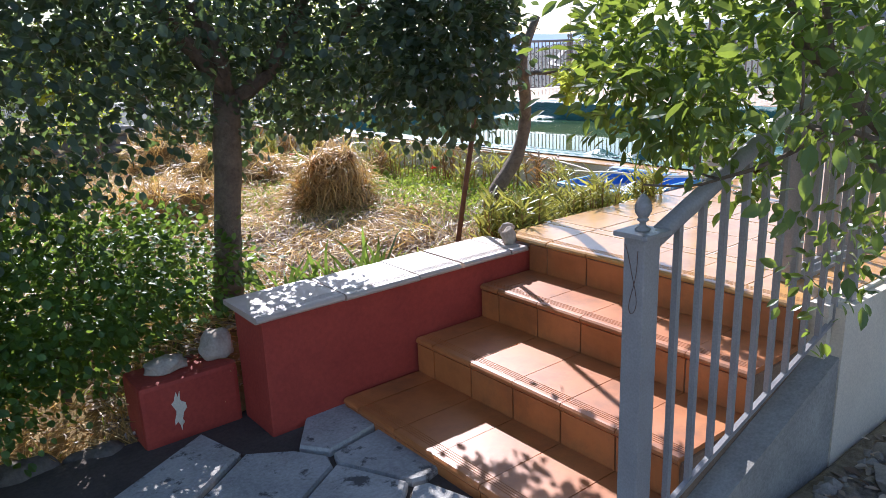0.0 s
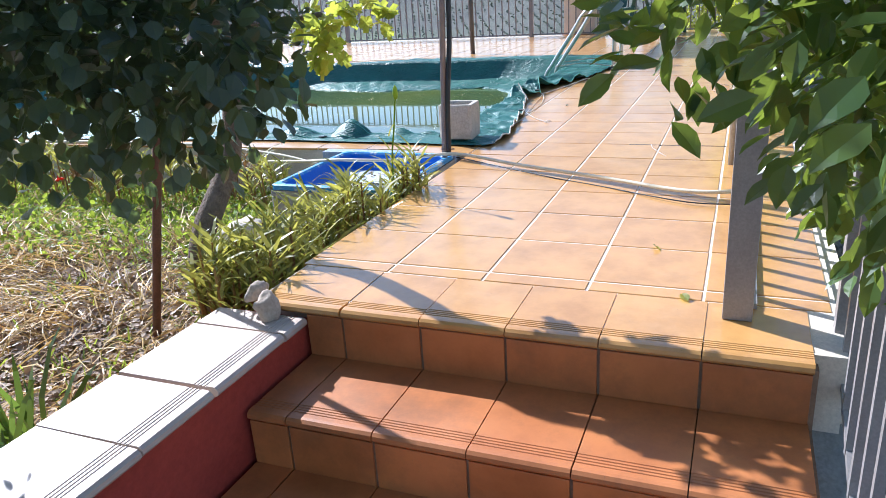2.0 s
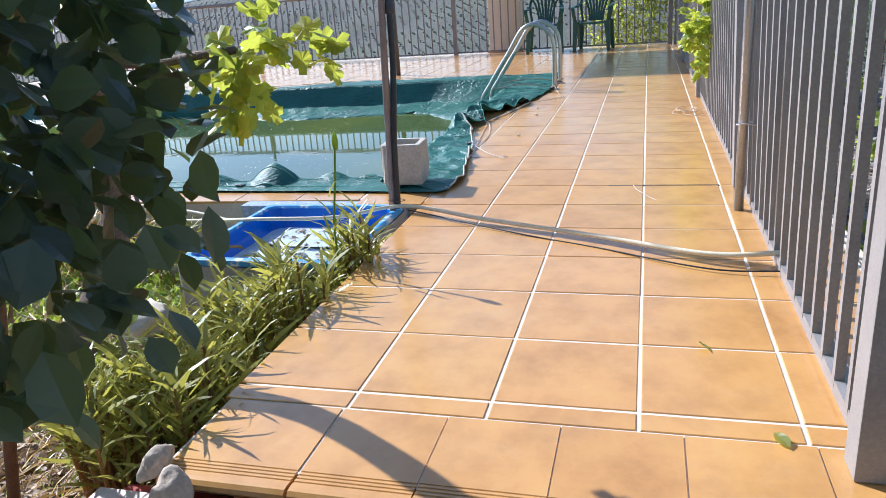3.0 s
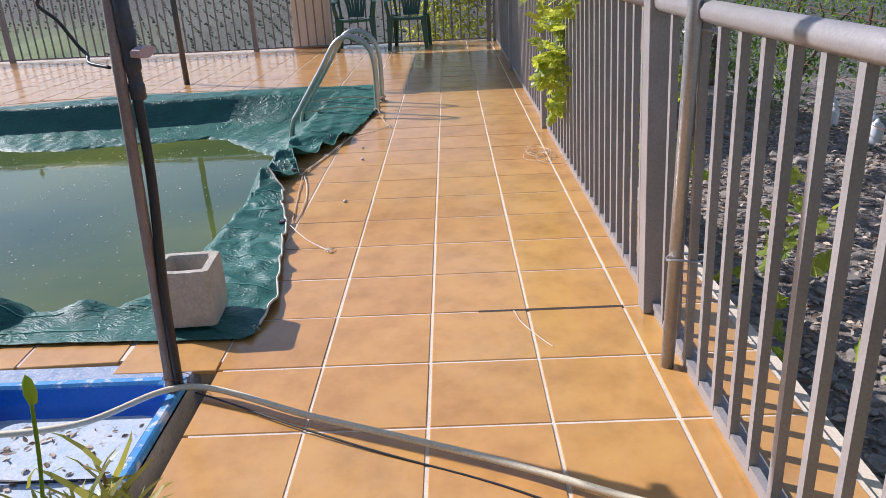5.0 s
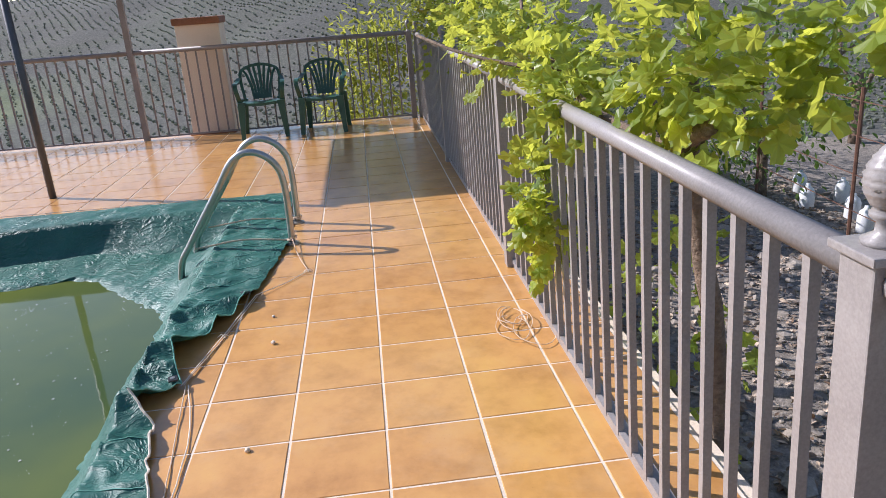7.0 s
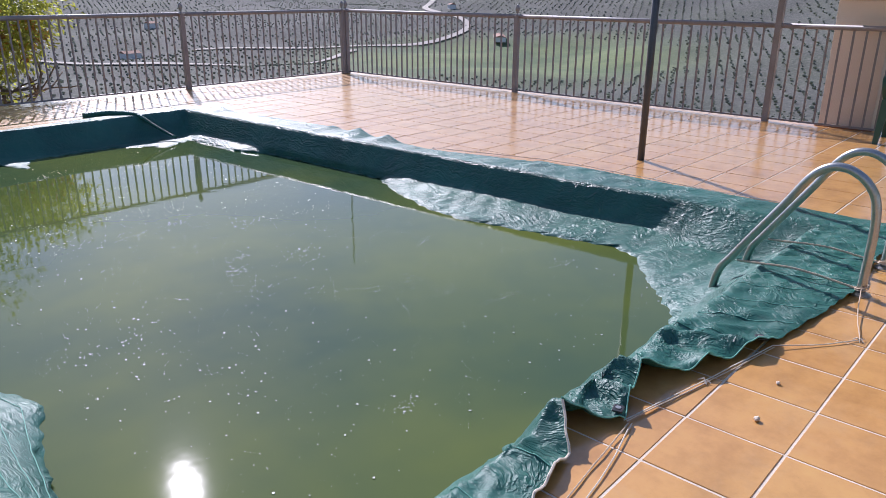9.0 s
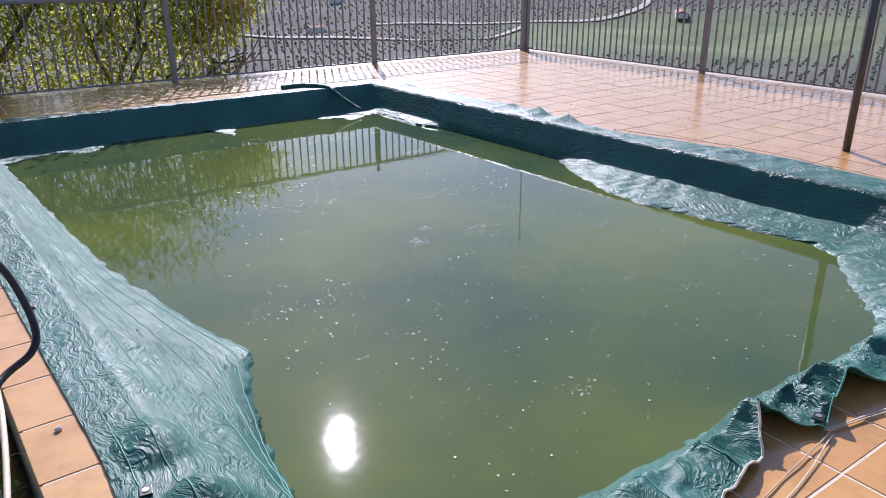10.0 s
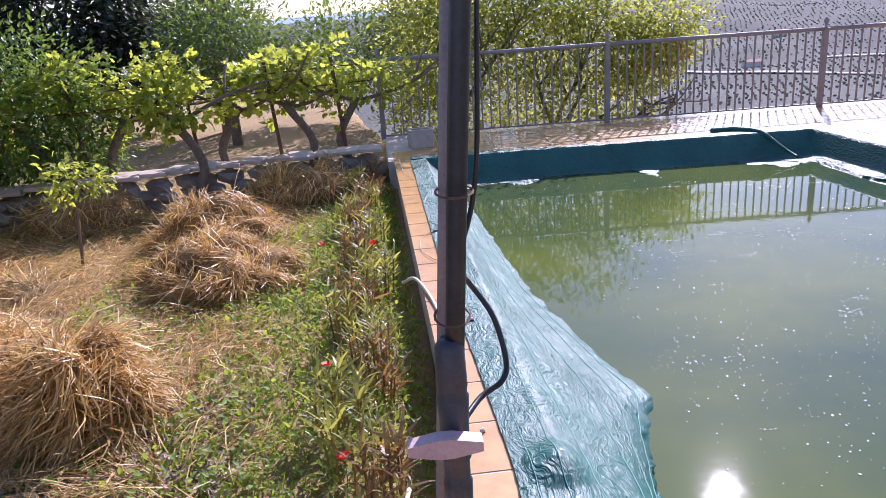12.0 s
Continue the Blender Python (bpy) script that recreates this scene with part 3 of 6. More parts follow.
for cs in ([(-1.98, -1.0), (0.055, -1.0), (0.055, 0.64), (-1.98, 0.64)],
           [(0.057, -1.0), (8.95, -1.0), (8.95, 0.96), (0.057, 0.96)],
           [(4.92, 0.962), (8.95, 0.962), (8.95, 10.0), (4.92 + slant(10), 10.0)],
           [(0.02 + slant(8.3), 8.0), (4.92 + slant(8), 8.0), (4.92 + slant(10), 9.998), (0.02 + slant(9.9), 9.998)],
           [(0.09, 0.964), (0.4, 0.964), (0.4 + slant(7.99), 7.99), (0.085 + slant(7.99), 7.99)]):
    part("slab", slab_mesh(cs, -0.75, -0.003), M_GROUT, floor)


def tile_mesh(w, d, name="tile", h=0.012, lip=0.002):
    bm = bmesh.new()
    a, b = w / 2, d / 2
    loops = []
    for inset, z in ((0, -h), (0, -lip), (lip, 0)):
        loops.append([Vector((-a + inset, -b + inset, z)), Vector((a - inset, -b + inset, z)), Vector((a - inset, b - inset, z)), Vector((-a + inset, b - inset, z))])
    rings(bm, loops)
    return mesh_of(bm, name)


GAP = 0.009
T_FULL = tile_mesh(PITCH - GAP, PITCH - GAP)
T_STRIP = tile_mesh(0.065, PITCH - GAP)
T_EDGE = tile_mesh(PITCH - GAP, 0.31)
spots = []
for i in range(-5, 27):
    for j in range(-3, 30):
        x, y = (i + 0.5) * PITCH, (j + 0.5) * PITCH
        in_walk = y < 0.66
        in_rim = y < 0.99 and x > 0.0
        in_far = x > 5.15 + slant(y)
        in_left = y > 8.0 and x > -0.1
        if in_walk or in_rim or in_far or in_left:
            if x < 8.85 and y < 9.95:
                spots.append((x, y))
spots.sort(key=lambda q: (q[0] - 1.2) ** 2 + (q[1] - 0.2) ** 2)
for x, y in spots[:250]:
    o = link("tile", T_FULL, M_TILE, floor)
    o.location = (x + random.uniform(-0.001, 0.001), y + random.uniform(-0.001, 0.001), random.uniform(-0.001, 0.0005))
bv, bf = [], []
base_v, base_f = [v.co.copy() for v in T_FULL.vertices], [tuple(f.vertices) for f in T_FULL.polygons]
for x, y in spots[250:]:
    dz, n0 = random.uniform(-0.001, 0.0005), len(bv)
    bv += [(v.x + x, v.y + y, v.z + dz) for v in base_v]
    bf += [tuple(n0 + q for q in f) for f in base_f]
cloud("far_tiles", bv, bf, M_TILE, floor, kind="stuff")
for j in range(-3, 2):
    o = link("cut_tile", T_STRIP, M_TILE, floor)
    o.location = (-1.69, (j + 0.5) * PITCH, 0)
# pool coping beside the garden, set a little askew
for k in range(23):
    y = 1.0 + (k + 0.5) * PITCH
    o = link("coping_tile", T_EDGE, M_TILE, floor)
    o.matrix_basis = pose(0.225 + slant(y), y, 0.0, 0, 0, 90 + 2.4)

# ---- steps ----
steps = thing("steps", (0, 0, 0), "terracotta tiled garden steps with rounded grooved nosings", "steps", kind="structure")
NOSE = [(-2.04, 0.0), (-2.37, -0.165), (-2.77, -0.33), (-3.17, -0.495)]
BACK = [-1.728, -2.02, -2.35, -2.75]
JOINTS = [0.336, 0.083, -0.170, -0.421, -0.675, -0.925]


def tread_mesh(depth, width):
    """A step tile with a rounded nose and grooves behind it; x runs back from the nose."""
    prof = [(depth, -0.02), (0.012, -0.03), (0.002, -0.026), (-0.004, -0.018), (-0.002, -0.008), (0.006, -0.001), (0.016, 0.0)]
    for g in range(4):
        x = 0.03 + g * 0.011
        prof += [(x, 0.0), (x + 0.002, -0.002), (x + 0.005, -0.002), (x + 0.007, 0.0)]
    prof += [(depth, 0.0)]
    w = width / 2
    return mesh_of(rings(bmesh.new(), [[Vector((x, y, z)) for x, z in prof] for y in (-w, w)]), "tread_tile")


core = bmesh.new()
for (nx, nz), bx in zip(NOSE, BACK):
    box(nx + 0.012, bx - 0.001 if nz else -1.99, -0.935, 0.46, -0.9 if nz else -0.7, nz - 0.021, bm=core)
part("step_core", core, surface("dark_mortar", (0.16, 0.10, 0.06), (0.30, 0.20, 0.13), 0.95, 6, 90, 0.002, where="World"), steps)
for (nx, nz), bx in zip(NOSE, BACK):
    tread = tread_mesh(bx - nx - 0.004, 0.249)
    narrow = tread_mesh(bx - nx - 0.004, 0.118)
    edge = tread_mesh(bx - nx - 0.004, 0.145)
    riser = mesh_of(box(-0.008, 0.0, -0.1225, 0.1225, -0.1645, -0.031, 0.002), "riser_tile")
    riser_n = mesh_of(box(-0.008, 0.0, -0.059, 0.059, -0.1645, -0.031, 0.002), "riser_tile")
    ys = [(JOINTS[k] + JOINTS[k + 1]) / 2 for k in range(5)]
    for y in ys:
        o = link("tread_tile", tread, M_STEP if nz else M_TILE, steps)
        o.location = (nx, y, nz + random.uniform(-0.001, 0.001))
        o = link("riser_tile", riser, M_STEP, steps)
        o.location = (nx + 0.012, y, nz)
    o = link("tread_tile", narrow if nz else tread_mesh(bx - nx - 0.004, 0.29), M_STEP if nz else M_TILE, steps)
    o.location = (nx, 0.398 if nz else 0.486, nz)
    o = link("riser_tile", riser_n, M_STEP, steps)
    o.location = (nx + 0.012, 0.398, nz)

# side walls of the steps
wall_r = part("wall_red", box(-3.50, -2.0, 0.475, 0.74, -0.95, -0.057, 0.008), M_RED)
tagged(wall_r, "low red-painted wall beside the steps, scuffed", "wall", kind="structure")
caps = thing("wall_cap", (0, 0, 0), "pale pinkish coping tiles laid on the low red wall", "coping", kind="structure")
for x0, x1, tilt in ((-3.53, -3.13, 0.6), (-3.12, -2.74, -0.4), (-2.735, -2.49, 0.5), (-2.475, -2.17, 0.8), (-2.16, -2.05, 0.3)):
    o = link("cap_tile", tread_mesh(0.315, x1 - x0), M_CAP, caps)
    o.matrix_basis = pose((x0 + x1) / 2, 0.452, -0.035 + 0.003 * tilt, 0, 0, 90 + 0.6 * tilt)
wall_l = part("wall_low_red", box(-3.93, -3.52, 0.72, 0.95, -0.95, -0.30, 0.02), M_RED)
tagged(wall_l, "lower stub of the red wall with flaking paint", "wall", kind="structure")
patch = bmesh.new()
patch.faces.new([patch.verts.new((-3.785 + 0.022 * math.cos(a) * (1 + 0.5 * math.sin(5 * a + 1)), 0.7155, -0.43 + 0.075 * math.sin(a) * (1 + 0.25 * math.sin(7 * a)))) for a in (2 * math.pi * q / 24 for q in range(24))])
part("white_patch", patch, M_STUCCO, wall_l, "bare patch of white render")
string_r = bmesh.new()
rings(string_r, [[Vector((-3.22, y, -0.95)), Vector((-1.95, y, -0.95)), Vector((-1.95, y, -0.20)), Vector((-3.22, y, -0.66))] for y in (-1.04, -0.937)])
tagged(part("wall_stair_side", string_r, M_CONC), "weathered concrete stringer carrying the stair rail", "wall", kind="structure")
wall_t = part("wall_terrace_side", box(-1.945, 8.95, -1.045, -1.001, -1.6, -0.015), M_STUCCO)
tagged(wall_t, "cream rendered edge of the terrace above the yard", "wall", kind="structure")

# cracked paving at the foot of the steps
paving = thing("pavement", (0, 0, 0), "broken grey concrete paving with dark earthy cracks", "paving", kind="structure")
part("bed", slab_mesh([(-6.6, -4.6), (-3.0, -4.6), (-3.0, 0.6), (-3.5, 0.8), (-6.6, 1.0)], -0.9, -0.565), surface("crack_earth", (0.06, 0.045, 0.035), (0.12, 0.09, 0.07), 0.95, 6, 60, 0.004, where="World"), paving)
prng = random.Random(5)
seeds = [(-6.5 + 0.36 * i + prng.uniform(-0.2, 0.2), -4.4 + 0.36 * j + prng.uniform(-0.2, 0.2)) for i in range(11) for j in range(16)]


def cell(k):
    """The stone round seed k: the plane cut by the halfway lines to its neighbours."""
    x, y = seeds[k]
    poly = [Vector((x + 0.5 * math.cos(a), y + 0.5 * math.sin(a))) for a in (2 * math.pi * q / 14 for q in range(14))]
    for m, (u, v) in enumerate(seeds):
        if m == k or (u - x) ** 2 + (v - y) ** 2 > 1.4:
            continue
        n = Vector((u - x, v - y))
        mid, out = Vector((x, y)) + n / 2 - n.normalized() * 0.011, []
        for p, q in zip(poly, poly[1:] + poly[:1]):
            a, b = (p - mid).dot(n), (q - mid).dot(n)
            if a <= 0:
                out.append(p)
            if a * b < 0:
                out.append(p + (q - p) * (a / (a - b)))
        poly = out
    return poly


for k in range(len(seeds)):
    pl = cell(k)
    if len(pl) < 3 or not (-6.3 < seeds[k][0] < -3.15 and -4.3 < seeds[k][1] < (0.55 if seeds[k][0] > -3.6 else 0.46)):
        continue
    c = sum(pl, Vector((0, 0))) / len(pl)
    dz = prng.uniform(-0.008, 0.01)
    tx, ty = prng.uniform(-0.02, 0.02), prng.uniform(-0.02, 0.02)
    loops = [[Vector((c.x + (p.x - c.x) * s + prng.uniform(-0.004, 0.004), c.y + (p.y - c.y) * s, z + dz + tx * (p.x - c.x) + ty * (p.y - c.y))) for p in pl] for s, z in ((1.0, -0.60), (1.0, -0.548), (0.965, -0.535))]
    part("stone", rings(bmesh.new(), loops), M_PAVE, paving)

# ---- pool ----
pool = thing("pool", (0, 0, 0), "sunken swimming pool with murky green water", "pool", kind="structure")
basin = rings(bmesh.new(), [[Vector((x + slant(y), y, z)) for x, y in ((0.4, 0.962), (4.92, 0.962), (4.92, 8.0), (0.4, 8.0))] for z in (-0.01, -1.4)], cap=False)
part("basin", basin, surface("pool_lining", (0.10, 0.20, 0.16), (0.16, 0.26, 0.20), 0.6, where="World"), pool)
WATER_Z = -0.25
wm = bmesh.new()
wm.faces.new([wm.verts.new((x + slant(y), y, WATER_Z)) for x, y in ((0.41, 0.97), (4.91, 0.97), (4.91, 7.99), (0.41, 7.99))])
tagged(part("water", wm, M_WATER), "murky green pool water with floating specks", "water", kind="structure")


def cover_loops(m):
    """Outer hem, pool rim, foot of the fall and water's edge of the cover, with m points a side."""
    f = np.linspace(0, 1, m, endpoint=False)
    o, r, w, foot = [], [], [], []
    # beside the walk
    ox = 0.18 + f * 5.06
    o.append(np.stack([ox, np.interp(ox, [0.18, 0.45, 1.0, 1.28, 1.6, 1.84, 1.96, 2.12, 2.26, 2.4, 2.58, 3.02, 3.87, 5.25], [0.6, 0.57, 0.66, 0.70, 0.79, 0.83, 0.95, 0.79, 0.85, 0.88, 0.77, 0.63, 0.52, 0.6])], -1))
    r.append(np.stack([0.34 + f * 4.5, np.full(m, 0.97)], -1))
    foot.append(np.stack([0.5 + f * 4.1, 1.08 + 0.03 * np.sin(f * 17)], -1))
    w.append(np.stack([0.92 + f * 3.08, np.interp(f, [0, 0.12, 0.5, 0.8, 0.86, 1], [1.5, 1.22, 1.2, 1.22, 1.27, 1.64])], -1))
    # far side
    oy = 0.6 + f * 7.55
    o.append(np.stack([np.interp(oy, [0.6, 2.9, 3.6, 4.3, 5.9, 8.15], [5.24, 5.25, 5.1, 4.93, 5.07, 4.86]), oy], -1))
    ry = 0.97 + f * 6.95
    r.append(np.stack([4.86 + slant(ry), ry], -1))
    fy = 1.1 + f * 6.55
    foot.append(np.stack([4.74 + slant(fy) - 0.18 * sstep(2.1, 1.35, fy), fy], -1))
    wy = 1.64 + f * 5.81
    w.append(np.stack([np.interp(wy, [1.64, 1.85, 2.08, 2.5, 2.95, 3.2, 3.65, 4.2, 4.6, 5.6, 6.2, 6.6, 7.45], [4.0, 4.27, 4.36, 4.27, 4.2, 4.14, 4.18, 4.38, 4.58, 4.55, 4.52, 4.36, 4.36]), wy], -1))
    # end towards the hedge
    o.append(np.stack([4.86 - f * 4.9, 8.15 + 0.06 * np.sin(f * 9)], -1))
    r.append(np.stack([4.58 - f * 4.62, np.full(m, 7.92)], -1))
    foot.append(np.stack([4.46 - f * 4.2, np.full(m, 7.72)], -1))
    w.append(np.stack([4.36 - f * 3.9, np.interp(f, [0, 0.10, 0.2, 0.42, 0.46, 0.5, 0.75, 0.82, 0.9, 1], [7.45, 7.3, 7.68, 7.69, 7.3, 7.69, 7.68, 7.4, 7.6, 7.4])], -1))
    # garden side
    dy = 8.15 - f * 7.55
    o.append(np.stack([np.interp(dy, [0.6, 1.2, 2.0, 4.0, 7.0, 8.15], [0.18, 0.2, 0.21, 0.10, 0.0, -0.04]), dy], -1))
    ey = 7.92 - f * 6.95
    r.append(np.stack([0.42 + slant(ey), ey], -1))
    gy = 7.72 - f * 6.64
    foot.append(np.stack([0.56 + slant(gy) + 0.10 * sstep(4, 2.6, gy), gy], -1))
    hy = 7.35 - f * 5.85
    w.append(np.stack([np.interp(hy, [1.5, 1.8, 2.1, 2.5, 2.85, 3.2, 4.3, 6.3, 7.35], [0.92, 0.72, 0.76, 0.86, 0.98, 0.88, 0.66, 0.52, 0.46]), hy], -1))
    return [np.concatenate(q) for q in (o, r, foot, w)]


CM = 300
c_out, c_rim, c_foot, c_wat = cover_loops(CM)
side_of = np.repeat(np.arange(4), CM)
foot_z = np.choose(side_of, [-0.09, -0.19, -0.235, -0.10])
for _ in range(16):
    foot_z = (np.roll(foot_z, 1) + foot_z + np.roll(foot_z, -1)) / 3
# arched folds of the slipped sheet beside the walk: place, height, half width, slant
FOLDS = [(0.72, 0.022, 0.10, 0.5), (1.12, 0.03, 0.09, -0.5), (1.47, 0.035, 0.10, 0.5), (1.73, 0.03, 0.07, 0.2), (1.97, 0.105, 0.13, 0.25), (2.24, 0.05, 0.07, 0.3), (2.42, 0.10, 0.14, 0.35), (2.68, 0.03, 0.07, 0.2), (2.86, 0.055, 0.12, 0.6), (3.3, 0.015, 0.1, 0.3)]
FLAPS = [(5.31, 0.065, 0.2), (4.86, 0.06, 0.18), (5.75, 0.03, 0.12), (7.6, 0.04, 0.2), (3.2, 0.02, 0.1)]
CRUMPLE = [(Vector((math.cos(a), math.sin(a), 0.3)), b) for a, b in ((0.4, 0.13), (2.0, 0.61), (1.2, 0.37), (2.7, 0.83), (0.9, 0.29), (1.7, 0.47))]


def crumple(p):
    """Straight sharp creases in several directions, stronger in some places than in others."""
    q = p + noise.noise_vector(p * 1.4) * 0.16
    h, amp, freq = 0.0, 1.0, 3.2
    for way, off in CRUMPLE:
        w = abs((q.dot(way) * freq + off) % 1.0 * 2 - 1)
        h += amp * w * (0.5 + 0.9 * noise.noise(p * 1.7 + Vector((off * 31, 0, 0))))
        amp, freq = amp * 0.62, freq * 1.55
    return h


loops_c = []
inner = c_wat + (np.array([2.5, 4.0]) - c_wat) * 0.10
stations = [(c_out, c_rim, 0.010, 0.022, 14), (c_rim, c_foot, 0.022, foot_z, 8), (c_foot, c_wat, foot_z, WATER_Z + 0.004, 14), (c_wat, inner, WATER_Z + 0.004, -0.45, 3)]
for k, (a, b, za, zb, n) in enumerate(stations):
    for q in range(n):
        f = q / n
        xy = a + (b - a) * f
        z = za + (np.asarray(zb) - za) * f + np.zeros(len(xy))
        row = []
        for i, (x, y) in enumerate(xy):
            v = Vector((x * 2.3, y * 2.3, 0.4 * k))
            side = side_of[i]
            taut = 0.3 if side == 3 else 0.35 if side == 2 or (side == 1 and y > 4.3) else 1.0
            if side == 1 and k == 1:
                taut = 0.25
            lift = (0.014, 0.016, 0.020, 0.002)[k] * taut * (crumple(Vector((x, y, z[i]))) - 0.25)
            if side == 0 and k < 2 and x < 3.0:
                lift *= 1.7
            across = f if k == 0 else 1.0 if k == 1 else 0.0
            if side == 0 and k < 2:
                for c, h, w, lean in FOLDS:
                    u = abs(x + lean * (y - 0.8) - c + 0.03 * noise.noise(v * 2)) / (w * (1 - 0.25 * across))
                    lift += h * max(0.0, 1 - u) ** 1.25 * (1 - 0.35 * across if k == 0 else 0.65 * (1 - f))
                lift += 0.012 * max(0.0, 1 - 4 * abs(noise.noise(v * 2.7)))
            if side == 1 and k == 0:
                for c, h, w in FLAPS:
                    lift += h * max(0.0, 1 - abs(y - c) / w) * (1 - f) ** 0.7
            if k < 2:
                lift += 0.10 * max(0.0, 1 - math.hypot((x - 0.42) / 0.16, (y - 1.6) / 0.13)) ** 0.7 + 0.05 * max(0.0, 1 - math.hypot((x - 0.36) / 0.12, (y - 1.98) / 0.14)) ** 0.8
                lift += 0.05 * max(0.0, 1 - math.hypot((x - 0.46) / 0.12, (y - 1.27) / 0.10)) + 0.045 * max(0.0, 1 - math.hypot((x - 0.5) / 0.10, (y - 1.08) / 0.09))
            if k == 0 and q == 0 and side != 0:
                lift *= 0.6
            fray = 0.03 if (k == 2 and q > 12) or (k == 3 and q == 0) else 0.008 if side == 0 else 0.004
            jx, jy = noise.noise(v * 6.3) * fray, noise.noise(v * 6.3 + Vector((0, 7, 0))) * fray
            zz = z[i] + lift
            row.append(Vector((x + jx, y + jy, max(zz, 0.006) if k == 0 else max(zz, WATER_Z + 0.003) if k == 2 else zz)))
        loops_c.append(row)
cover = thing("pool_cover", (2.5, 4.2, 0), "torn green woven plastic sheet draped round the pool edge", "pool cover")
cbm = rings(bmesh.new(), [[p - Vector((2.5, 4.2, 0)) for p in l] for l in loops_c], True, False)
sheet = part("sheet", cbm, M_COVER, cover, smooth=True)
COVER_AT = Vector((2.5, 4.2, 0))
hem = [p - COVER_AT + Vector((0, 0, 0.004)) for p in loops_c[0] if p.y < 1.0 and 0.25 < p.x < 3.1]
part("hem_cord", tube([p for p in hem if p.x + COVER_AT.x < 1.95], 0.0045, 6), M_STRAWROPE, cover, "pale stitched hem cord")
M_SEAM = surface("pale_green_thread", (0.10, 0.34, 0.26), (0.18, 0.46, 0.36), 0.7, 30, 200, 0.0005)
part("hem_cord", tube([p for p in hem if p.x + COVER_AT.x > 1.95], 0.003, 6), M_SEAM, cover, "thin green hem stitching")
for i in (21, 39, 57, 74, 91, 170, 185, 200, 215, 228):
    part("seam", tube([loops_c[q][i] - COVER_AT + Vector((0, 0, 0.002)) for q in range(1, 22)], 0.0016, 4), M_SEAM, cover, "pale stitched seam")
for q in (5, 12, 17, 24, 29, 33):
    part("seam", tube([loops_c[q][i] - COVER_AT + Vector((0, 0, 0.002)) for i in range(3 * CM + 26, 4 * CM - 16)], 0.0018, 4), M_SEAM, cover, "pale stitched seam")

for x, y, turn in ((3.02, 0.665, 40), (2.13, 0.825, 15), (1.30, 0.725, 20), (0.28, 1.75, 80), (0.19, 3.3, 85), (0.10, 5.0, 85)):
    g = part("grommet", box(-0.022, 0.022, -0.018, 0.018, 0.0, 0.007, 0.002), M_BLACK, cover, "black eyelet patch")
    near = min((p for l in loops_c[:4] for p in l), key=lambda p: (p.x - x) ** 2 + (p.y - y) ** 2)
    g.matrix_basis = Matrix.Translation(-COVER_AT) @ pose(x, y, near.z + 0.003, 0, 0, turn)
    part("eyelet", lathe([(0.005, 0.007), (0.010, 0.007), (0.010, 0.0095), (0.005, 0.0095)], 12), M_STEEL, g)
# rolled strap of the sheet over the far corner
strap = wobble(curve_pts([(3.55, 8.32, 0.02), (3.85, 8.2, 0.035), (3.98, 7.95, 0.03), (4.1, 7.74, -0.10), (4.2, 7.5, -0.20)], 8), 0.01, 5)
part("rolled_edge", tube(strap, [0.034 - 0.0006 * k for k in range(len(strap))], 8), M_COVER, cover, "twisted roll of the sheet", smooth=True).matrix_basis = Matrix.Translation(-COVER_AT)


# ---- railings ----
def finial(parent, x, y, z, s=1.0):
    b = bmesh.new()
    prof = [(0.0, 0), (0.028, 0), (0.03, 0.008), (0.014, 0.018), (0.012, 0.032), (0.022, 0.04), (0.022, 0.046), (0.016, 0.052)]
    for k in range(19):
        f = k / 18
        prof.append((0.029 * math.sin(math.pi * (0.2 + 0.78 * f)) ** 0.8 + 0.002, 0.055 + f * 0.085))
    b = lathe([(r * s, q * s) for r, q in prof], 24, (x, y, z))
    for v in b.verts:
        h = (v.co.z - z) / s
        if h > 0.06:
            a = math.atan2(v.co.y - y, v.co.x - x)
            k = 1 + 0.13 * math.sin(a * 6 + h * 260) * math.sin(a * 6 - h * 260)
            v.co.x, v.co.y = x + (v.co.x - x) * k, y + (v.co.y - y) * k
    part("finial", b, M_PAINT, parent, "cast pine-cone finial", smooth=True)


def post(parent, x, y, z0, z1, w, material, tip=True, over=0.012, cone=1.0):
    h = w / 2
    b = box(x - h, x + h, y - h, y + h, z0, z1, 0.004)
    p = part("post", b, material, parent)
    if tip:
        part("post_cap", box(x - h - over, x + h + over, y - h - over, y + h + over, z1, z1 + 0.014, 0.003), material, p)
        finial(p, x, y, z1 + 0.013, cone)


